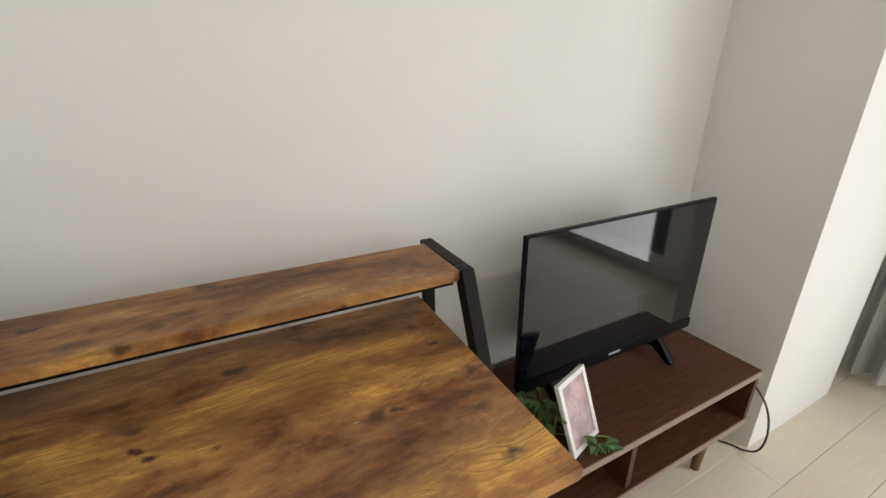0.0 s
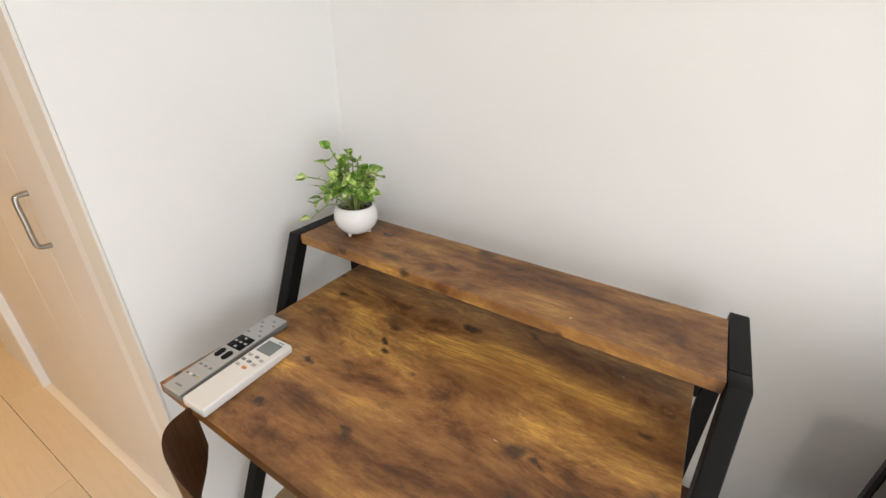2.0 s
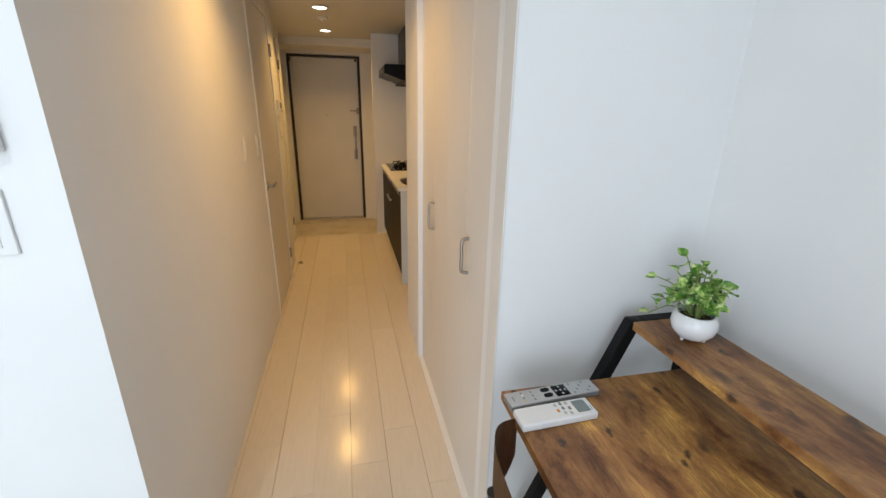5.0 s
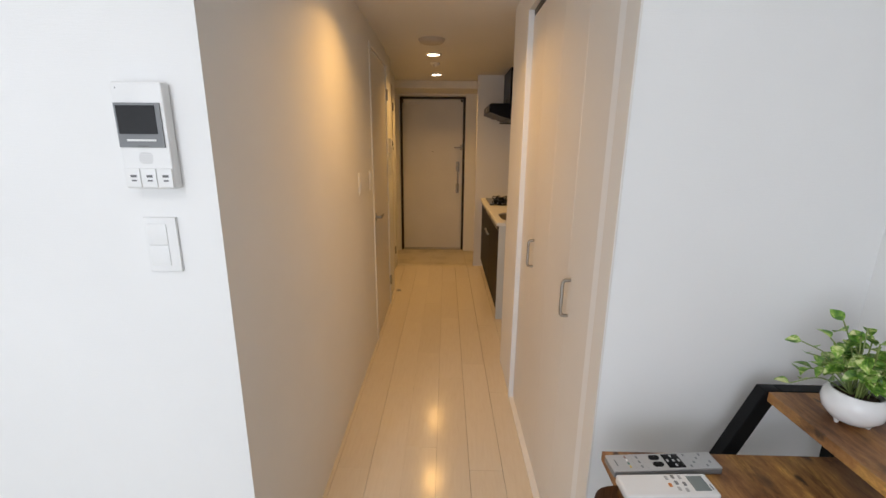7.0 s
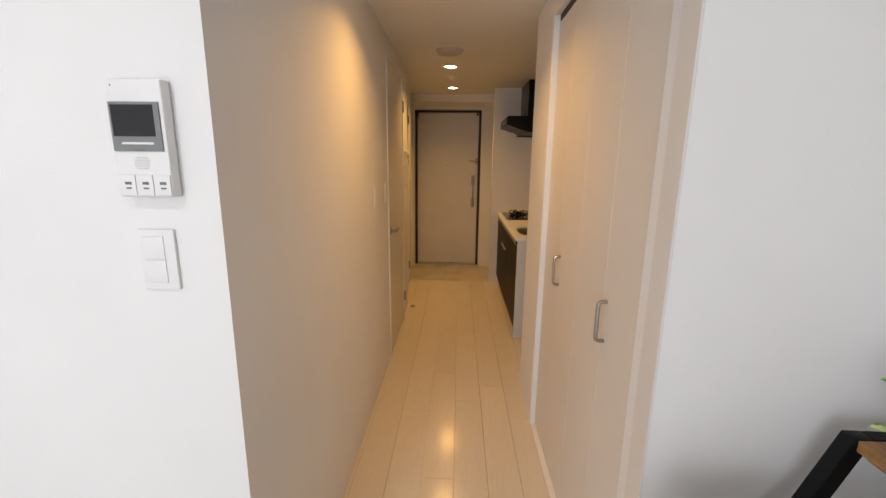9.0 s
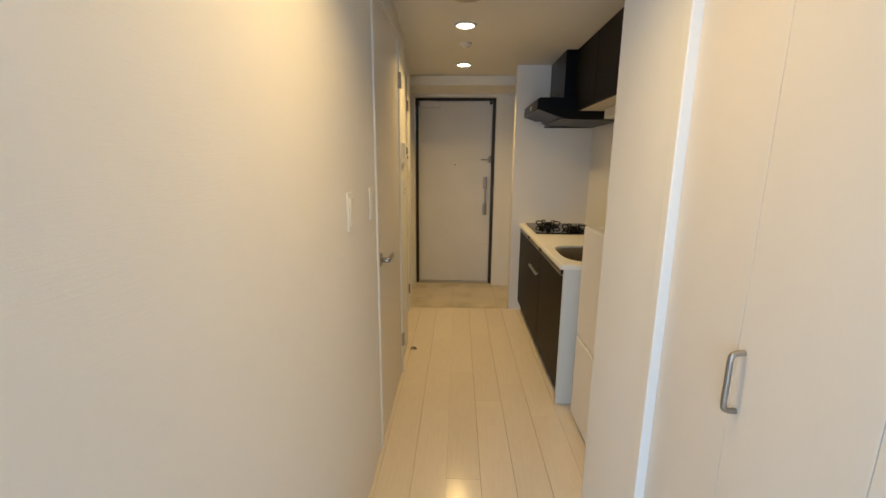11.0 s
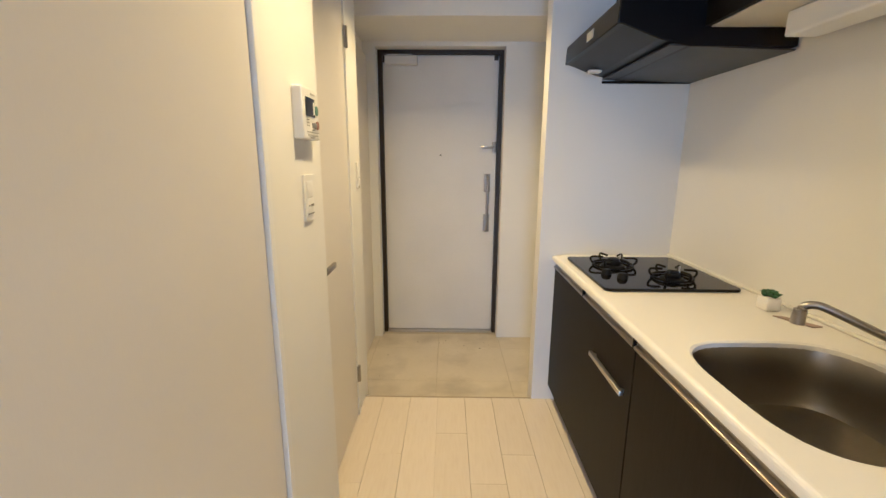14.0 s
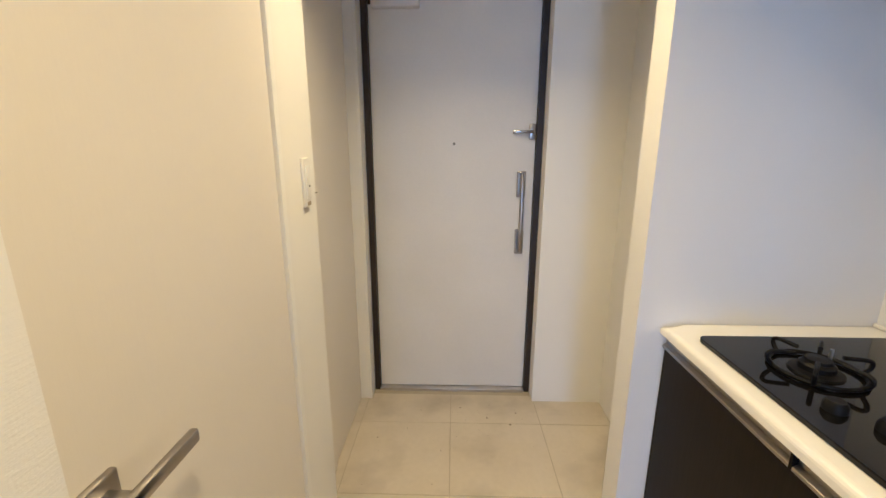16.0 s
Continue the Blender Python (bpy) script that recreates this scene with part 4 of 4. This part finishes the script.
wo += [(MX1 - 0.118 - 0.030 * math.sin(math.pi * (0.12 + 0.88 * k / 8)), 1.06 + 0.185 * k / 8) for k in range(9)]
part("window", bm_prism(wo, "y", MY - 0.002, MY + 0.002), M_OVEN, md, "dark glass window")
part("inner_window", bm_box(MX0 + 0.055, MX1 - 0.165, MY - 0.0032, MY - 0.0018, 1.09, 1.22, 0.0006), M_DARKP, md)
part("control_panel", bm_box(MX1 - 0.109, MX1, MY + 0.001, MY + 0.019, 1.029, 1.272, 0.004), M_WPLAST, mw)
part("knob", bm_cyl((MX1 - 0.055, MY - 0.018, 1.10), (MX1 - 0.055, MY + 0.002, 1.10), 0.024, n=24), M_SILVER, mw)
for fx in (MX0 + 0.04, MX1 - 0.04):
    part("foot", bm_cyl((fx, MY + 0.06, 1.0245), (fx, MY + 0.06, 1.030), 0.014), M_DARKP, mw)
pf = thing("picture_frame", (-2.52, 0.75, 1.274), "brown wooden picture frame with a grey-green print leaning on the wall", "picture frame")
lean = Matrix.Translation((-2.55, 0.71, 1.2735)) @ pose(0, 0, 0, -18, 0, -8)


def tilted(bm, m):
    bmesh.ops.transform(bm, matrix=m, verts=bm.verts)
    return bm


PW, PH = 0.155, 0.255
part("frame_side", tilted(bm_box(-PW, -PW + 0.022, -0.008, 0.008, 0, PH, 0.002), lean), M_OAK, pf)
part("frame_side", tilted(bm_box(PW - 0.022, PW, -0.008, 0.008, 0, PH, 0.002), lean), M_OAK, pf)
part("frame_rail", tilted(bm_box(-PW + 0.022, PW - 0.022, -0.008, 0.008, 0, 0.022, 0.002), lean), M_OAK, pf)
part("frame_rail", tilted(bm_box(-PW + 0.022, PW - 0.022, -0.008, 0.008, PH - 0.022, PH, 0.002), lean), M_OAK, pf)
part("print", tilted(bm_box(-PW + 0.022, PW - 0.022, -0.003, 0.004, 0.022, PH - 0.022), lean), M_PRINT, pf, "grey-green printed picture behind glass")

# ---------- desk corner ----------
DX0, DX1, DY0, DY1, DZ = -0.262, 0.496, 0.217, 0.736, 0.75
desk = thing("desk", (0.1, 0.45, 0), "rustic brown desk with black metal frame and raised shelf", "desk")
part("desktop", bm_box(DX0, DX1, DY0, DY1, DZ - 0.022, DZ, 0.0015), M_WOOD, desk)
part("raised_shelf", bm_box(-0.298, 0.510, 0.567, 0.730, 0.856, 0.878, 0.0015), M_WOOD, desk)


def side_frame(x0, x1):
    """Slanted front leg, upright rear leg, top bar and foot of square tube."""
    k = 0.412
    w = 0.030
    y_top = 0.562
    front = [(y_top, 0.8785), (y_top + w * 1.15, 0.8785), (y_top + w * 1.15 - 0.8785 * k, 0.0), (y_top - 0.8785 * k, 0.0)]
    part("front_leg", bm_prism(front, "x", x0, x1, 0.002), M_BLACK, desk)
    part("top_bar", bm_box(x0, x1, y_top + w * 1.15, 0.7545, 0.850, 0.8785, 0.002), M_BLACK, desk)
    part("rear_leg", bm_box(x0, x1, 0.7365, 0.7545, 0.0, 0.849, 0.002), M_BLACK, desk)
    rx = DX0 + 0.012 if x0 < 0 else DX1 - 0.034
    part("side_rail", bm_box(rx, rx + 0.022, 0.30, 0.728, 0.700, 0.7275, 0.002), M_BLACK, desk)


side_frame(-0.328, -0.299)
side_frame(0.511, 0.539)
part("rear_rail", bm_box(-0.298, 0.510, 0.7365, 0.75, 0.70, 0.726, 0.002), M_BLACK, desk)
part("shelf_rail", bm_box(-0.298, 0.510, 0.706, 0.724, 0.834, 0.855, 0.002), M_BLACK, desk)
part("shelf_rail", bm_box(-0.298, 0.510, 0.590, 0.606, 0.838, 0.8555, 0.002), M_BLACK, desk)
part("front_rail", bm_box(DX0 + 0.036, DX1 - 0.036, 0.42, 0.445, 0.70, 0.727, 0.002), M_BLACK, desk)


desk.matrix_basis = pose(0.1, 0.45, 0, 0, 0, -1.0)

# chair tucked under the desk
chair = thing("chair", (0.03, 0.33, 0), "brown curved plywood chair with beige seat and dark metal legs", "chair")
arc = catmull([(-0.205, 0.215, 0), (-0.185, 0.165, 0), (-0.135, 0.138, 0), (-0.06, 0.128, 0), (0.03, 0.126, 0), (0.12, 0.130, 0), (0.195, 0.140, 0), (0.245, 0.168, 0), (0.262, 0.215, 0)], 5)
bm = bmesh.new()
cols = []
for i, v in enumerate(arc):
    u = abs(i / (len(arc) - 1) * 2 - 1)
    drop = 0.012 * u ** 4
    lo = 0.55 + 0.10 * u ** 6
    cols.append([bm.verts.new((v.x, v.y + 0.03 * (0.76 - z) * 0.6, z)) for z in [lo + (0.76 - drop - lo) * j / 5 for j in range(6)]])
for a, b in zip(cols, cols[1:]):
    for j in range(5):
        bm.faces.new((a[j], b[j], b[j + 1], a[j + 1]))
bmesh.ops.solidify(bm, geom=list(bm.faces), thickness=0.011)
part("backrest", bm, M_PLY, chair, "curved brown plywood backrest")
so = [(0.03 + 0.205 * math.copysign(abs(math.cos(a)) ** 0.6, math.cos(a)), 0.355 + 0.195 * math.copysign(abs(math.sin(a)) ** 0.6, math.sin(a))) for a in [2 * math.pi * k / 40 for k in range(40)]]
part("seat", bm_prism(so, "z", 0.405, 0.452, 0.010), M_SEAT, chair, "beige padded seat")
for sx in (-1, 1):
    x = 0.03 + 0.185 * sx
    part("rear_leg", bm_tube(catmull([(x + 0.02 * sx, 0.11, 0.0), (x, 0.165, 0.40), (x - 0.022 * sx, 0.148, 0.58), (x - 0.034 * sx, 0.134, 0.655)], 6), 0.011, 10), M_CHLEG, chair)
    part("front_leg", bm_tube([(x + 0.02 * sx, 0.56, 0.0), (x - 0.01 * sx, 0.50, 0.41)], 0.011, 10), M_CHLEG, chair)
    part("seat_rail", bm_tube([(x - 0.005 * sx, 0.17, 0.395), (x - 0.01 * sx, 0.51, 0.395)], 0.010, 10), M_CHLEG, chair)
chair.matrix_basis = pose(0.058, 0.342, 0)

# plant on the raised shelf
PC = Vector((-0.199, 0.652, 0.8785))
pot = thing("potted_plant", PC, "variegated green pothos in a round white glazed pot", "plant")
prof = [(0.0, 0.006), (0.026, 0.005), (0.040, 0.012), (0.055, 0.030), (0.0605, 0.050), (0.058, 0.068), (0.050, 0.082), (0.047, 0.083), (0.045, 0.080), (0.052, 0.066), (0.053, 0.05), (0.03, 0.02), (0.0, 0.018)]
prof = [(0.80 * r, 0.80 * z) for r, z in prof]
part("pot", bm_lathe(prof, PC, 36), M_POT, pot)
for k in range(3):
    a = 2 * math.pi * k / 3 + 0.6
    part("pot_foot", bm_cyl(PC + Vector((0.026 * math.cos(a), 0.026 * math.sin(a), 0.0005)), PC + Vector((0.026 * math.cos(a), 0.026 * math.sin(a), 0.012)), 0.003, 0.006, 10), M_POT, pot)
part("soil", bm_lathe([(0.0, 0.056), (0.022, 0.056), (0.034, 0.054)], PC, 24), M_SOIL, pot)


def leaf_into(bm, p, d, up, L, W):
    d = d.normalized()
    s = d.cross(up).normalized()
    n = s.cross(d).normalized()
    rows = []
    for k, (u, w) in enumerate(((0.0, 0.06), (0.18, 0.72), (0.38, 1.0), (0.62, 0.84), (0.84, 0.42), (1.0, 0.03))):
        c = p + d * (L * u) - n * (L * 0.26 * u * u)
        rows.append([bm.verts.new(c - s * W * w + n * W * w * 0.45), bm.verts.new(c), bm.verts.new(c + s * W * w + n * W * w * 0.45)])
    for a, b in zip(rows, rows[1:]):
        for j in (0, 1):
            bm.faces.new((a[j], a[j + 1], b[j + 1], b[j]))


rnd = random.Random(11)
stems, leaves = bmesh.new(), bmesh.new()
top = PC + Vector((0, 0, 0.056))
for k in range(34):
    a = rnd.uniform(0, 2 * math.pi)
    spread, rise = rnd.uniform(0.012, 0.072), rnd.uniform(0.035, 0.128)
    side = Vector((math.cos(a), math.sin(a), 0))
    if k < 5:                                   # trailing shoots over the rim
        side = Vector((-0.75, -0.66, 0)) if k % 2 else Vector((-0.62, -0.78, 0))
        spread, rise = (0.095, 0.088, 0.080, 0.092, 0.070)[k], (-0.012, 0.016, 0.060, 0.075, 0.030)[k]
    elif side.y > 0.3:
        spread *= 0.75
    p0 = top + side * rnd.uniform(0.002, 0.020)
    p2 = top + side * spread + Vector((0, 0, rise))
    p1 = (p0 + p2) / 2 + Vector((0, 0, 0.022))
    pts = catmull([p0, p1, p2], 4)
    bm_tube(pts, 0.0013, 5, bm=stems)
    for q in range(3 if k < 5 else rnd.choice((3, 4, 4))):
        pp = pts[int(round((1.0 - (0.30 if k < 5 else 0.22) * q) * (len(pts) - 1)))]
        b = math.atan2(side.y, side.x) + rnd.uniform(-1.6, 1.6)
        d = Vector((math.cos(b), math.sin(b), rnd.uniform(-0.7, 0.8)))
        if (pp + d.normalized() * 0.04).x < -0.375:
            d.x = abs(d.x)
        L = rnd.uniform(0.022, 0.037)
        leaf_into(leaves, pp, d, Vector((rnd.uniform(-.5, .5), rnd.uniform(-.9, .1), 1)), L, L * rnd.uniform(0.34, 0.46))
part("stalk", stems, M_STEM, pot)
part("foliage", leaves, M_LEAF, pot, "green leaves with cream margins")

# two remote controls lying side by side
def laid(cx, cy, deg):
    return Matrix.Translation((cx, cy, DZ)) @ pose(0, 0, 0, 0, 0, deg)


m1 = laid(-0.219, 0.329, 3.5)
rc = thing("tv_remote", (-0.219, 0.329, DZ), "long silver-grey television remote with black keys", "remote control")
part("shell", tilted(bm_box(-0.0225, 0.0225, -0.112, 0.108, 0.001, 0.013, 0.003), m1), M_GREYP, rc)
part("face", tilted(bm_box(-0.0222, 0.0222, -0.1115, 0.1075, 0.0132, 0.017, 0.0015), m1), M_SILVER, rc, "silver face")
part("navigation_pad", tilted(bm_box(-0.018, 0.018, 0.002, 0.036, 0.0165, 0.0182, 0.001), m1), M_DARKP, rc)
for ax, ay in ((0, 0.030), (0, 0.007), (-0.012, 0.019), (0.012, 0.019), (0, 0.019)):
    part("key", tilted(bm_box(ax - 0.003, ax + 0.003, ay - 0.002, ay + 0.002, 0.0181, 0.0188), m1), M_SILVER, rc)
for ax in (-0.010, 0.008):
    o = [(ax + 0.0058 * math.cos(a), -0.016 + (0.005 if math.sin(a) >= 0 else -0.005) + 0.0058 * math.sin(a)) for a in [math.pi * k / 8 for k in range(9)] + [math.pi + math.pi * k / 8 for k in range(9)]]
    part("rocker_key", tilted(bm_prism(o, "z", 0.0168, 0.0188), m1), M_DARKP, rc)
for r in range(5):
    for c in range(4):
        part("key", tilted(bm_box(-0.0175 + 0.0098 * c, -0.0120 + 0.0098 * c, 0.046 + 0.011 * r, 0.050 + 0.011 * r, 0.0168, 0.0176), m1), M_GREYP if (r + c) % 3 == 0 else M_SILVER, rc)
for r in range(3):
    for c in range(3):
        part("key", tilted(bm_box(-0.016 + 0.0125 * c, -0.0095 + 0.0125 * c, -0.064 + 0.011 * r, -0.060 + 0.011 * r, 0.0168, 0.0176), m1), M_GREYP if r == 1 else M_SILVER, rc)
for c, mt in enumerate((M_RED, M_WPLAST, M_GREEN, M_YELLOW)):
    part("key", tilted(bm_box(-0.0165 + 0.0085 * c, -0.0115 + 0.0085 * c, -0.076, -0.0725, 0.0168, 0.0176), m1), mt, rc)
part("nameplate", tilted(bm_box(-0.008, 0.008, -0.100, -0.097, 0.0168, 0.0173), m1), M_GREYP, rc)

m2 = laid(-0.158, 0.303, 2.0)
ac = thing("air_conditioner_remote", (-0.158, 0.303, DZ), "white air conditioner remote with a grey display", "remote control")
part("shell", tilted(bm_box(-0.0265, 0.0265, -0.085, 0.088, 0.001, 0.019, 0.004, 3), m2), M_WPLAST, ac)
part("display", tilted(bm_box(-0.0185, 0.0165, 0.046, 0.076, 0.0186, 0.0198, 0.0005), m2), M_LCD, ac, "grey liquid crystal display")
for ax, ay, mt in ((-0.016, 0.033, M_SILVER), (0.0, 0.034, M_GREYP), (0.014, 0.031, M_SILVER), (-0.017, 0.020, M_GREYP), (-0.003, 0.020, M_GREYP), (0.011, 0.018, M_SILVER), (0.002, 0.006, M_ORANGE), (-0.015, 0.007, M_SILVER)):
    part("key", tilted(bm_box(ax - 0.0042, ax + 0.0042, ay - 0.0028, ay + 0.0028, 0.0188, 0.0204, 0.0005), m2), mt, ac)
part("nameplate", tilted(bm_box(0.002, 0.014, 0.0795, 0.0815, 0.0188, 0.0194), m2), M_GREYP, ac)

# ---------- television corner ----------
TX0, TX1, TY0, TY1, TZ = 0.56, 1.472, 0.406, 0.80, 0.40
tvs = thing("tv_stand", (0.95, 0.56, 0), "dark walnut low television stand with an open shelf", "tv stand")
part("top", bm_box(TX0, TX1, TY0 + 0.003, TY1, TZ - 0.02, TZ, 0.0015), M_WALNUT, tvs)
part("top_edge", bm_box(TX0, TX1, TY0, TY0 + 0.0028, TZ - 0.02, TZ - 0.0005), M_EDGE, tvs, "taupe front edge")
part("side", bm_box(TX1 - 0.02, TX1 - 0.001, TY0 + 0.004, TY1, 0.200, TZ - 0.0205), M_WALNUT, tvs)
part("side", bm_box(TX0 + 0.001, TX0 + 0.02, TY0 + 0.004, TY1, 0.200, TZ - 0.0205), M_WALNUT, tvs)
part("divider", bm_box(0.93, 0.948, TY0 + 0.012, TY1, 0.2205, TZ - 0.0205), M_WALNUT, tvs)
part("shelf", bm_box(TX0 + 0.021, TX1 - 0.021, TY0 + 0.005, TY1, 0.200, 0.220), M_WALNUT, tvs)
part("shelf_edge", bm_box(TX0 + 0.001, TX1 - 0.001, TY0 + 0.001, TY0 + 0.0038, 0.199, 0.221), M_EDGE, tvs, "taupe front edge")
part("back_panel", bm_box(TX0 + 0.021, TX1 - 0.021, TY1 - 0.008, TY1 - 0.002, 0.2205, TZ - 0.0205), M_WALNUT, tvs)
for lx in (TX0 + 0.10, TX1 - 0.10):
    for ly in (TY0 + 0.06, TY1 - 0.06):
        part("leg", bm_cyl((lx, ly, 0.0), (lx, ly, 0.199), 0.013, 0.022, 16), M_TAPER, tvs, "tapered wooden leg")

tv = thing("television", (1.09, 0.62, TZ), "black flat television on two feet, switched off", "television")
VX0, VX1, VY, VZ0, VZ1 = 0.708, 1.398, 0.612, 0.478, 0.894
tvb = part("case", bm_box(VX0, VX1, VY, VY + 0.012, VZ0, VZ1, 0.002), M_DARKP, tv)
part("back_bulge", bm_box(VX0 + 0.14, VX1 - 0.14, VY + 0.0125, VY + 0.055, VZ0 + 0.03, VZ1 - 0.13, 0.012), M_DARKP, tv)
part("screen", bm_box(VX0 + 0.005, VX1 - 0.005, VY - 0.0025, VY + 0.001, VZ0 + 0.024, VZ1 - 0.005), M_SCREEN, tv, "glossy black screen")
part("lower_bezel", bm_box(VX0, VX1, VY - 0.006, VY - 0.0005, VZ0 - 0.012, VZ0 + 0.022, 0.002), M_DARKP, tv)
part("nameplate", bm_box(1.030, 1.075, VY - 0.0072, VY - 0.0058, VZ0 + 0.002, VZ0 + 0.009), M_SILVER, tv)
for fx in (VX0 + 0.12, VX1 - 0.14):
    fb = bm_prism([(VY - 0.06, TZ + 0.001), (VY - 0.06, TZ + 0.008), (VY + 0.004, VZ0 - 0.002), (VY + 0.022, VZ0 - 0.002), (VY + 0.105, TZ + 0.008), (VY + 0.105, TZ + 0.001), (VY + 0.09, TZ + 0.001), (VY + 0.013, TZ + 0.032), (VY - 0.045, TZ + 0.001)], "x", fx - 0.011, fx + 0.011, 0.001)
    part("foot", fb, M_DARKP, tv)

# little photo frame and foliage on the stand
ph = thing("photo_frame", (0.786, 0.462, TZ), "white photo frame with a pink print standing on the tv stand", "photo frame")
pm = Matrix.Translation((0.800, 0.455, TZ + 0.001)) @ pose(0, 0, 0, -20, 0, 17)
FW, FH = 0.059, 0.180
for nm, b in (("frame_side", (-FW, -FW + 0.013, -0.006, 0.006, 0, FH)), ("frame_side", (FW - 0.013, FW, -0.006, 0.006, 0, FH)), ("frame_rail", (-FW + 0.013, FW - 0.013, -0.006, 0.006, 0, 0.013)), ("frame_rail", (-FW + 0.013, FW - 0.013, -0.006, 0.006, FH - 0.013, FH))):
    part(nm, tilted(bm_box(*b, 0.0015), pm), M_TRIM, ph)
part("print", tilted(bm_box(-FW + 0.013, FW - 0.013, -0.002, 0.003, 0.013, FH - 0.013), pm), M_PINK, ph, "pink print behind glass")
part("back_strut", tilted(bm_box(-0.02, 0.02, 0.006, 0.010, 0.01, FH - 0.02), pm), M_TRIM, ph)

fo = thing("artificial_ivy", (0.735, 0.53, TZ), "small green artificial ivy behind the photo frame", "plant")
ivy, ist = bmesh.new(), bmesh.new()
for k in range(52):
    a = rnd.uniform(0, 2 * math.pi)
    r, h = rnd.uniform(0.0, 0.075), rnd.uniform(0.012, 0.10)
    if k > 44:
        base = Vector((0.815 + rnd.uniform(-0.02, 0.02), 0.425 + rnd.uniform(-0.012, 0.008), TZ))
        h = rnd.uniform(0.008, 0.03)
    else:
        base = Vector((0.730 + 0.8 * r * math.cos(a), 0.535 + 0.7 * r * math.sin(a), TZ))
    pp = base + Vector((0, 0, h))
    bm_tube([base + Vector((0, 0, 0.001)), pp], 0.0012, 5, bm=ist)
    leaf_into(ivy, pp, Vector((math.cos(a), math.sin(a), rnd.uniform(-0.2, 0.5))), Vector((0, 0, 1)), rnd.uniform(0.022, 0.036), 0.011)
bm_tube(catmull([(0.735, 0.53, TZ + 0.004), (0.765, 0.505, TZ + 0.006), (0.80, 0.485, TZ + 0.005), (0.865, 0.44, TZ + 0.006), (0.83, 0.42, TZ + 0.012)], 4), 0.002, 6, bm=ist)
part("foliage", ivy, M_FOLIAGE, fo)
part("stalk", ist, M_STEM, fo)

# cables
cb = thing("power_cable", (1.56, 0.42, 0.0), "thin black cable hanging beside the tv stand", "cable")
part("cord", bm_tube(catmull([(1.46, 0.43, 0.37), (1.482, 0.415, 0.33), (1.53, 0.395, 0.26), (1.575, 0.385, 0.17), (1.60, 0.385, 0.08), (1.595, 0.395, 0.03), (1.585, 0.425, 0.008), (1.57, 0.47, 0.005), (1.53, 0.52, 0.005)], 6), 0.0034, 8), M_CABLE, cb)
c2 = thing("aerial_cable", (1.47, 0.75, 0.45), "thin black cable behind the television", "cable")
part("cord", bm_tube(catmull([(1.42, 0.655, 0.52), (1.475, 0.70, 0.47), (1.52, 0.72, 0.42), (1.545, 0.72, 0.34), (1.55, 0.74, 0.2)], 6), 0.003, 8), M_CABLE, c2)
part("cord", bm_tube(catmull([(0.72, 0.66, 0.52), (0.66, 0.70, 0.50), (0.61, 0.74, 0.45), (0.60, 0.79, 0.40), (0.60, 0.80, 0.3)], 6), 0.003, 8), M_CABLE, c2)

# ---------- floor pieces ----------
PW_, PL_ = 0.1455, 0.909
plank_mesh = {}


def plank(x0, x1, y0, y1):
    key = (round(x1 - x0, 3), round(y1 - y0, 3))
    if key not in plank_mesh:
        g = 0.0003
        plank_mesh[key] = mesh_of("plank", bm_box(g, key[0] - g, g, key[1] - g, -0.012, 0.0, 0.0007, 1), M_PLANK)
    ob = new("plank", plank_mesh[key])
    ob.location = (x0, y0, 0)
    ob.parent = floor


for r in range(-13, 8):
    y0, y1 = max(-2.30, -0.290 + PW_ * r - PW_), min(0.822, -0.290 + PW_ * r)
    if y1 - y0 < 0.01:
        continue
    xw = XG if y1 > -0.69 else XW
    x = xw - ((0.155, 0.61, 0.30, 0.47)[r % 4] if r else 0.20)
    while x < 2.62:
        a, b = max(x, xw), min(x + PL_, 2.62)
        if b - a > 0.02:
            plank(a, b, y0, y1)
        x += PL_

tile_mesh = {}
for i in range(3):
    for j in range(4):
        x1, y0 = XG - 0.016 if i == 0 else -4.466 - 0.442 * (i - 1), -1.186 + 0.442 * j
        x0 = max(-5.15, -4.466 - 0.442 * i)
        ya, yb = max(-0.81, y0), min(0.49, y0 + 0.442)
        if yb - ya < 0.02 or x1 - x0 < 0.02:
            continue
        ob = new("tile", mesh_of("tile", bm_box(x0 + 0.0014, x1 - 0.0014, ya + 0.0014, yb - 0.0014, -0.056, -0.050, 0.0012, 1), M_TILE))
        ob.parent = floor_entrance
grit = bmesh.new()
for k in range(34):
    gx, gy = (rnd.gauss(-4.95, 0.07), rnd.gauss(-0.12, 0.10)) if k % 2 else (rnd.uniform(-5.1, -4.33), rnd.gauss(-0.25, 0.28))
    s = rnd.uniform(0.0008, 0.0022) if k % 5 else rnd.uniform(0.003, 0.005)
    if -0.75 < gy < 0.33:
        bmesh.ops.create_icosphere(grit, subdivisions=1, radius=s, matrix=Matrix.Translation((gx, gy, -0.0495)) @ Matrix.Diagonal((1, rnd.uniform(0.5, 1.6), 0.35, 1)))
solid("grit", grit, M_DIRT, "dark crumbs of dirt on the entrance tiles", "dirt", "stuff")
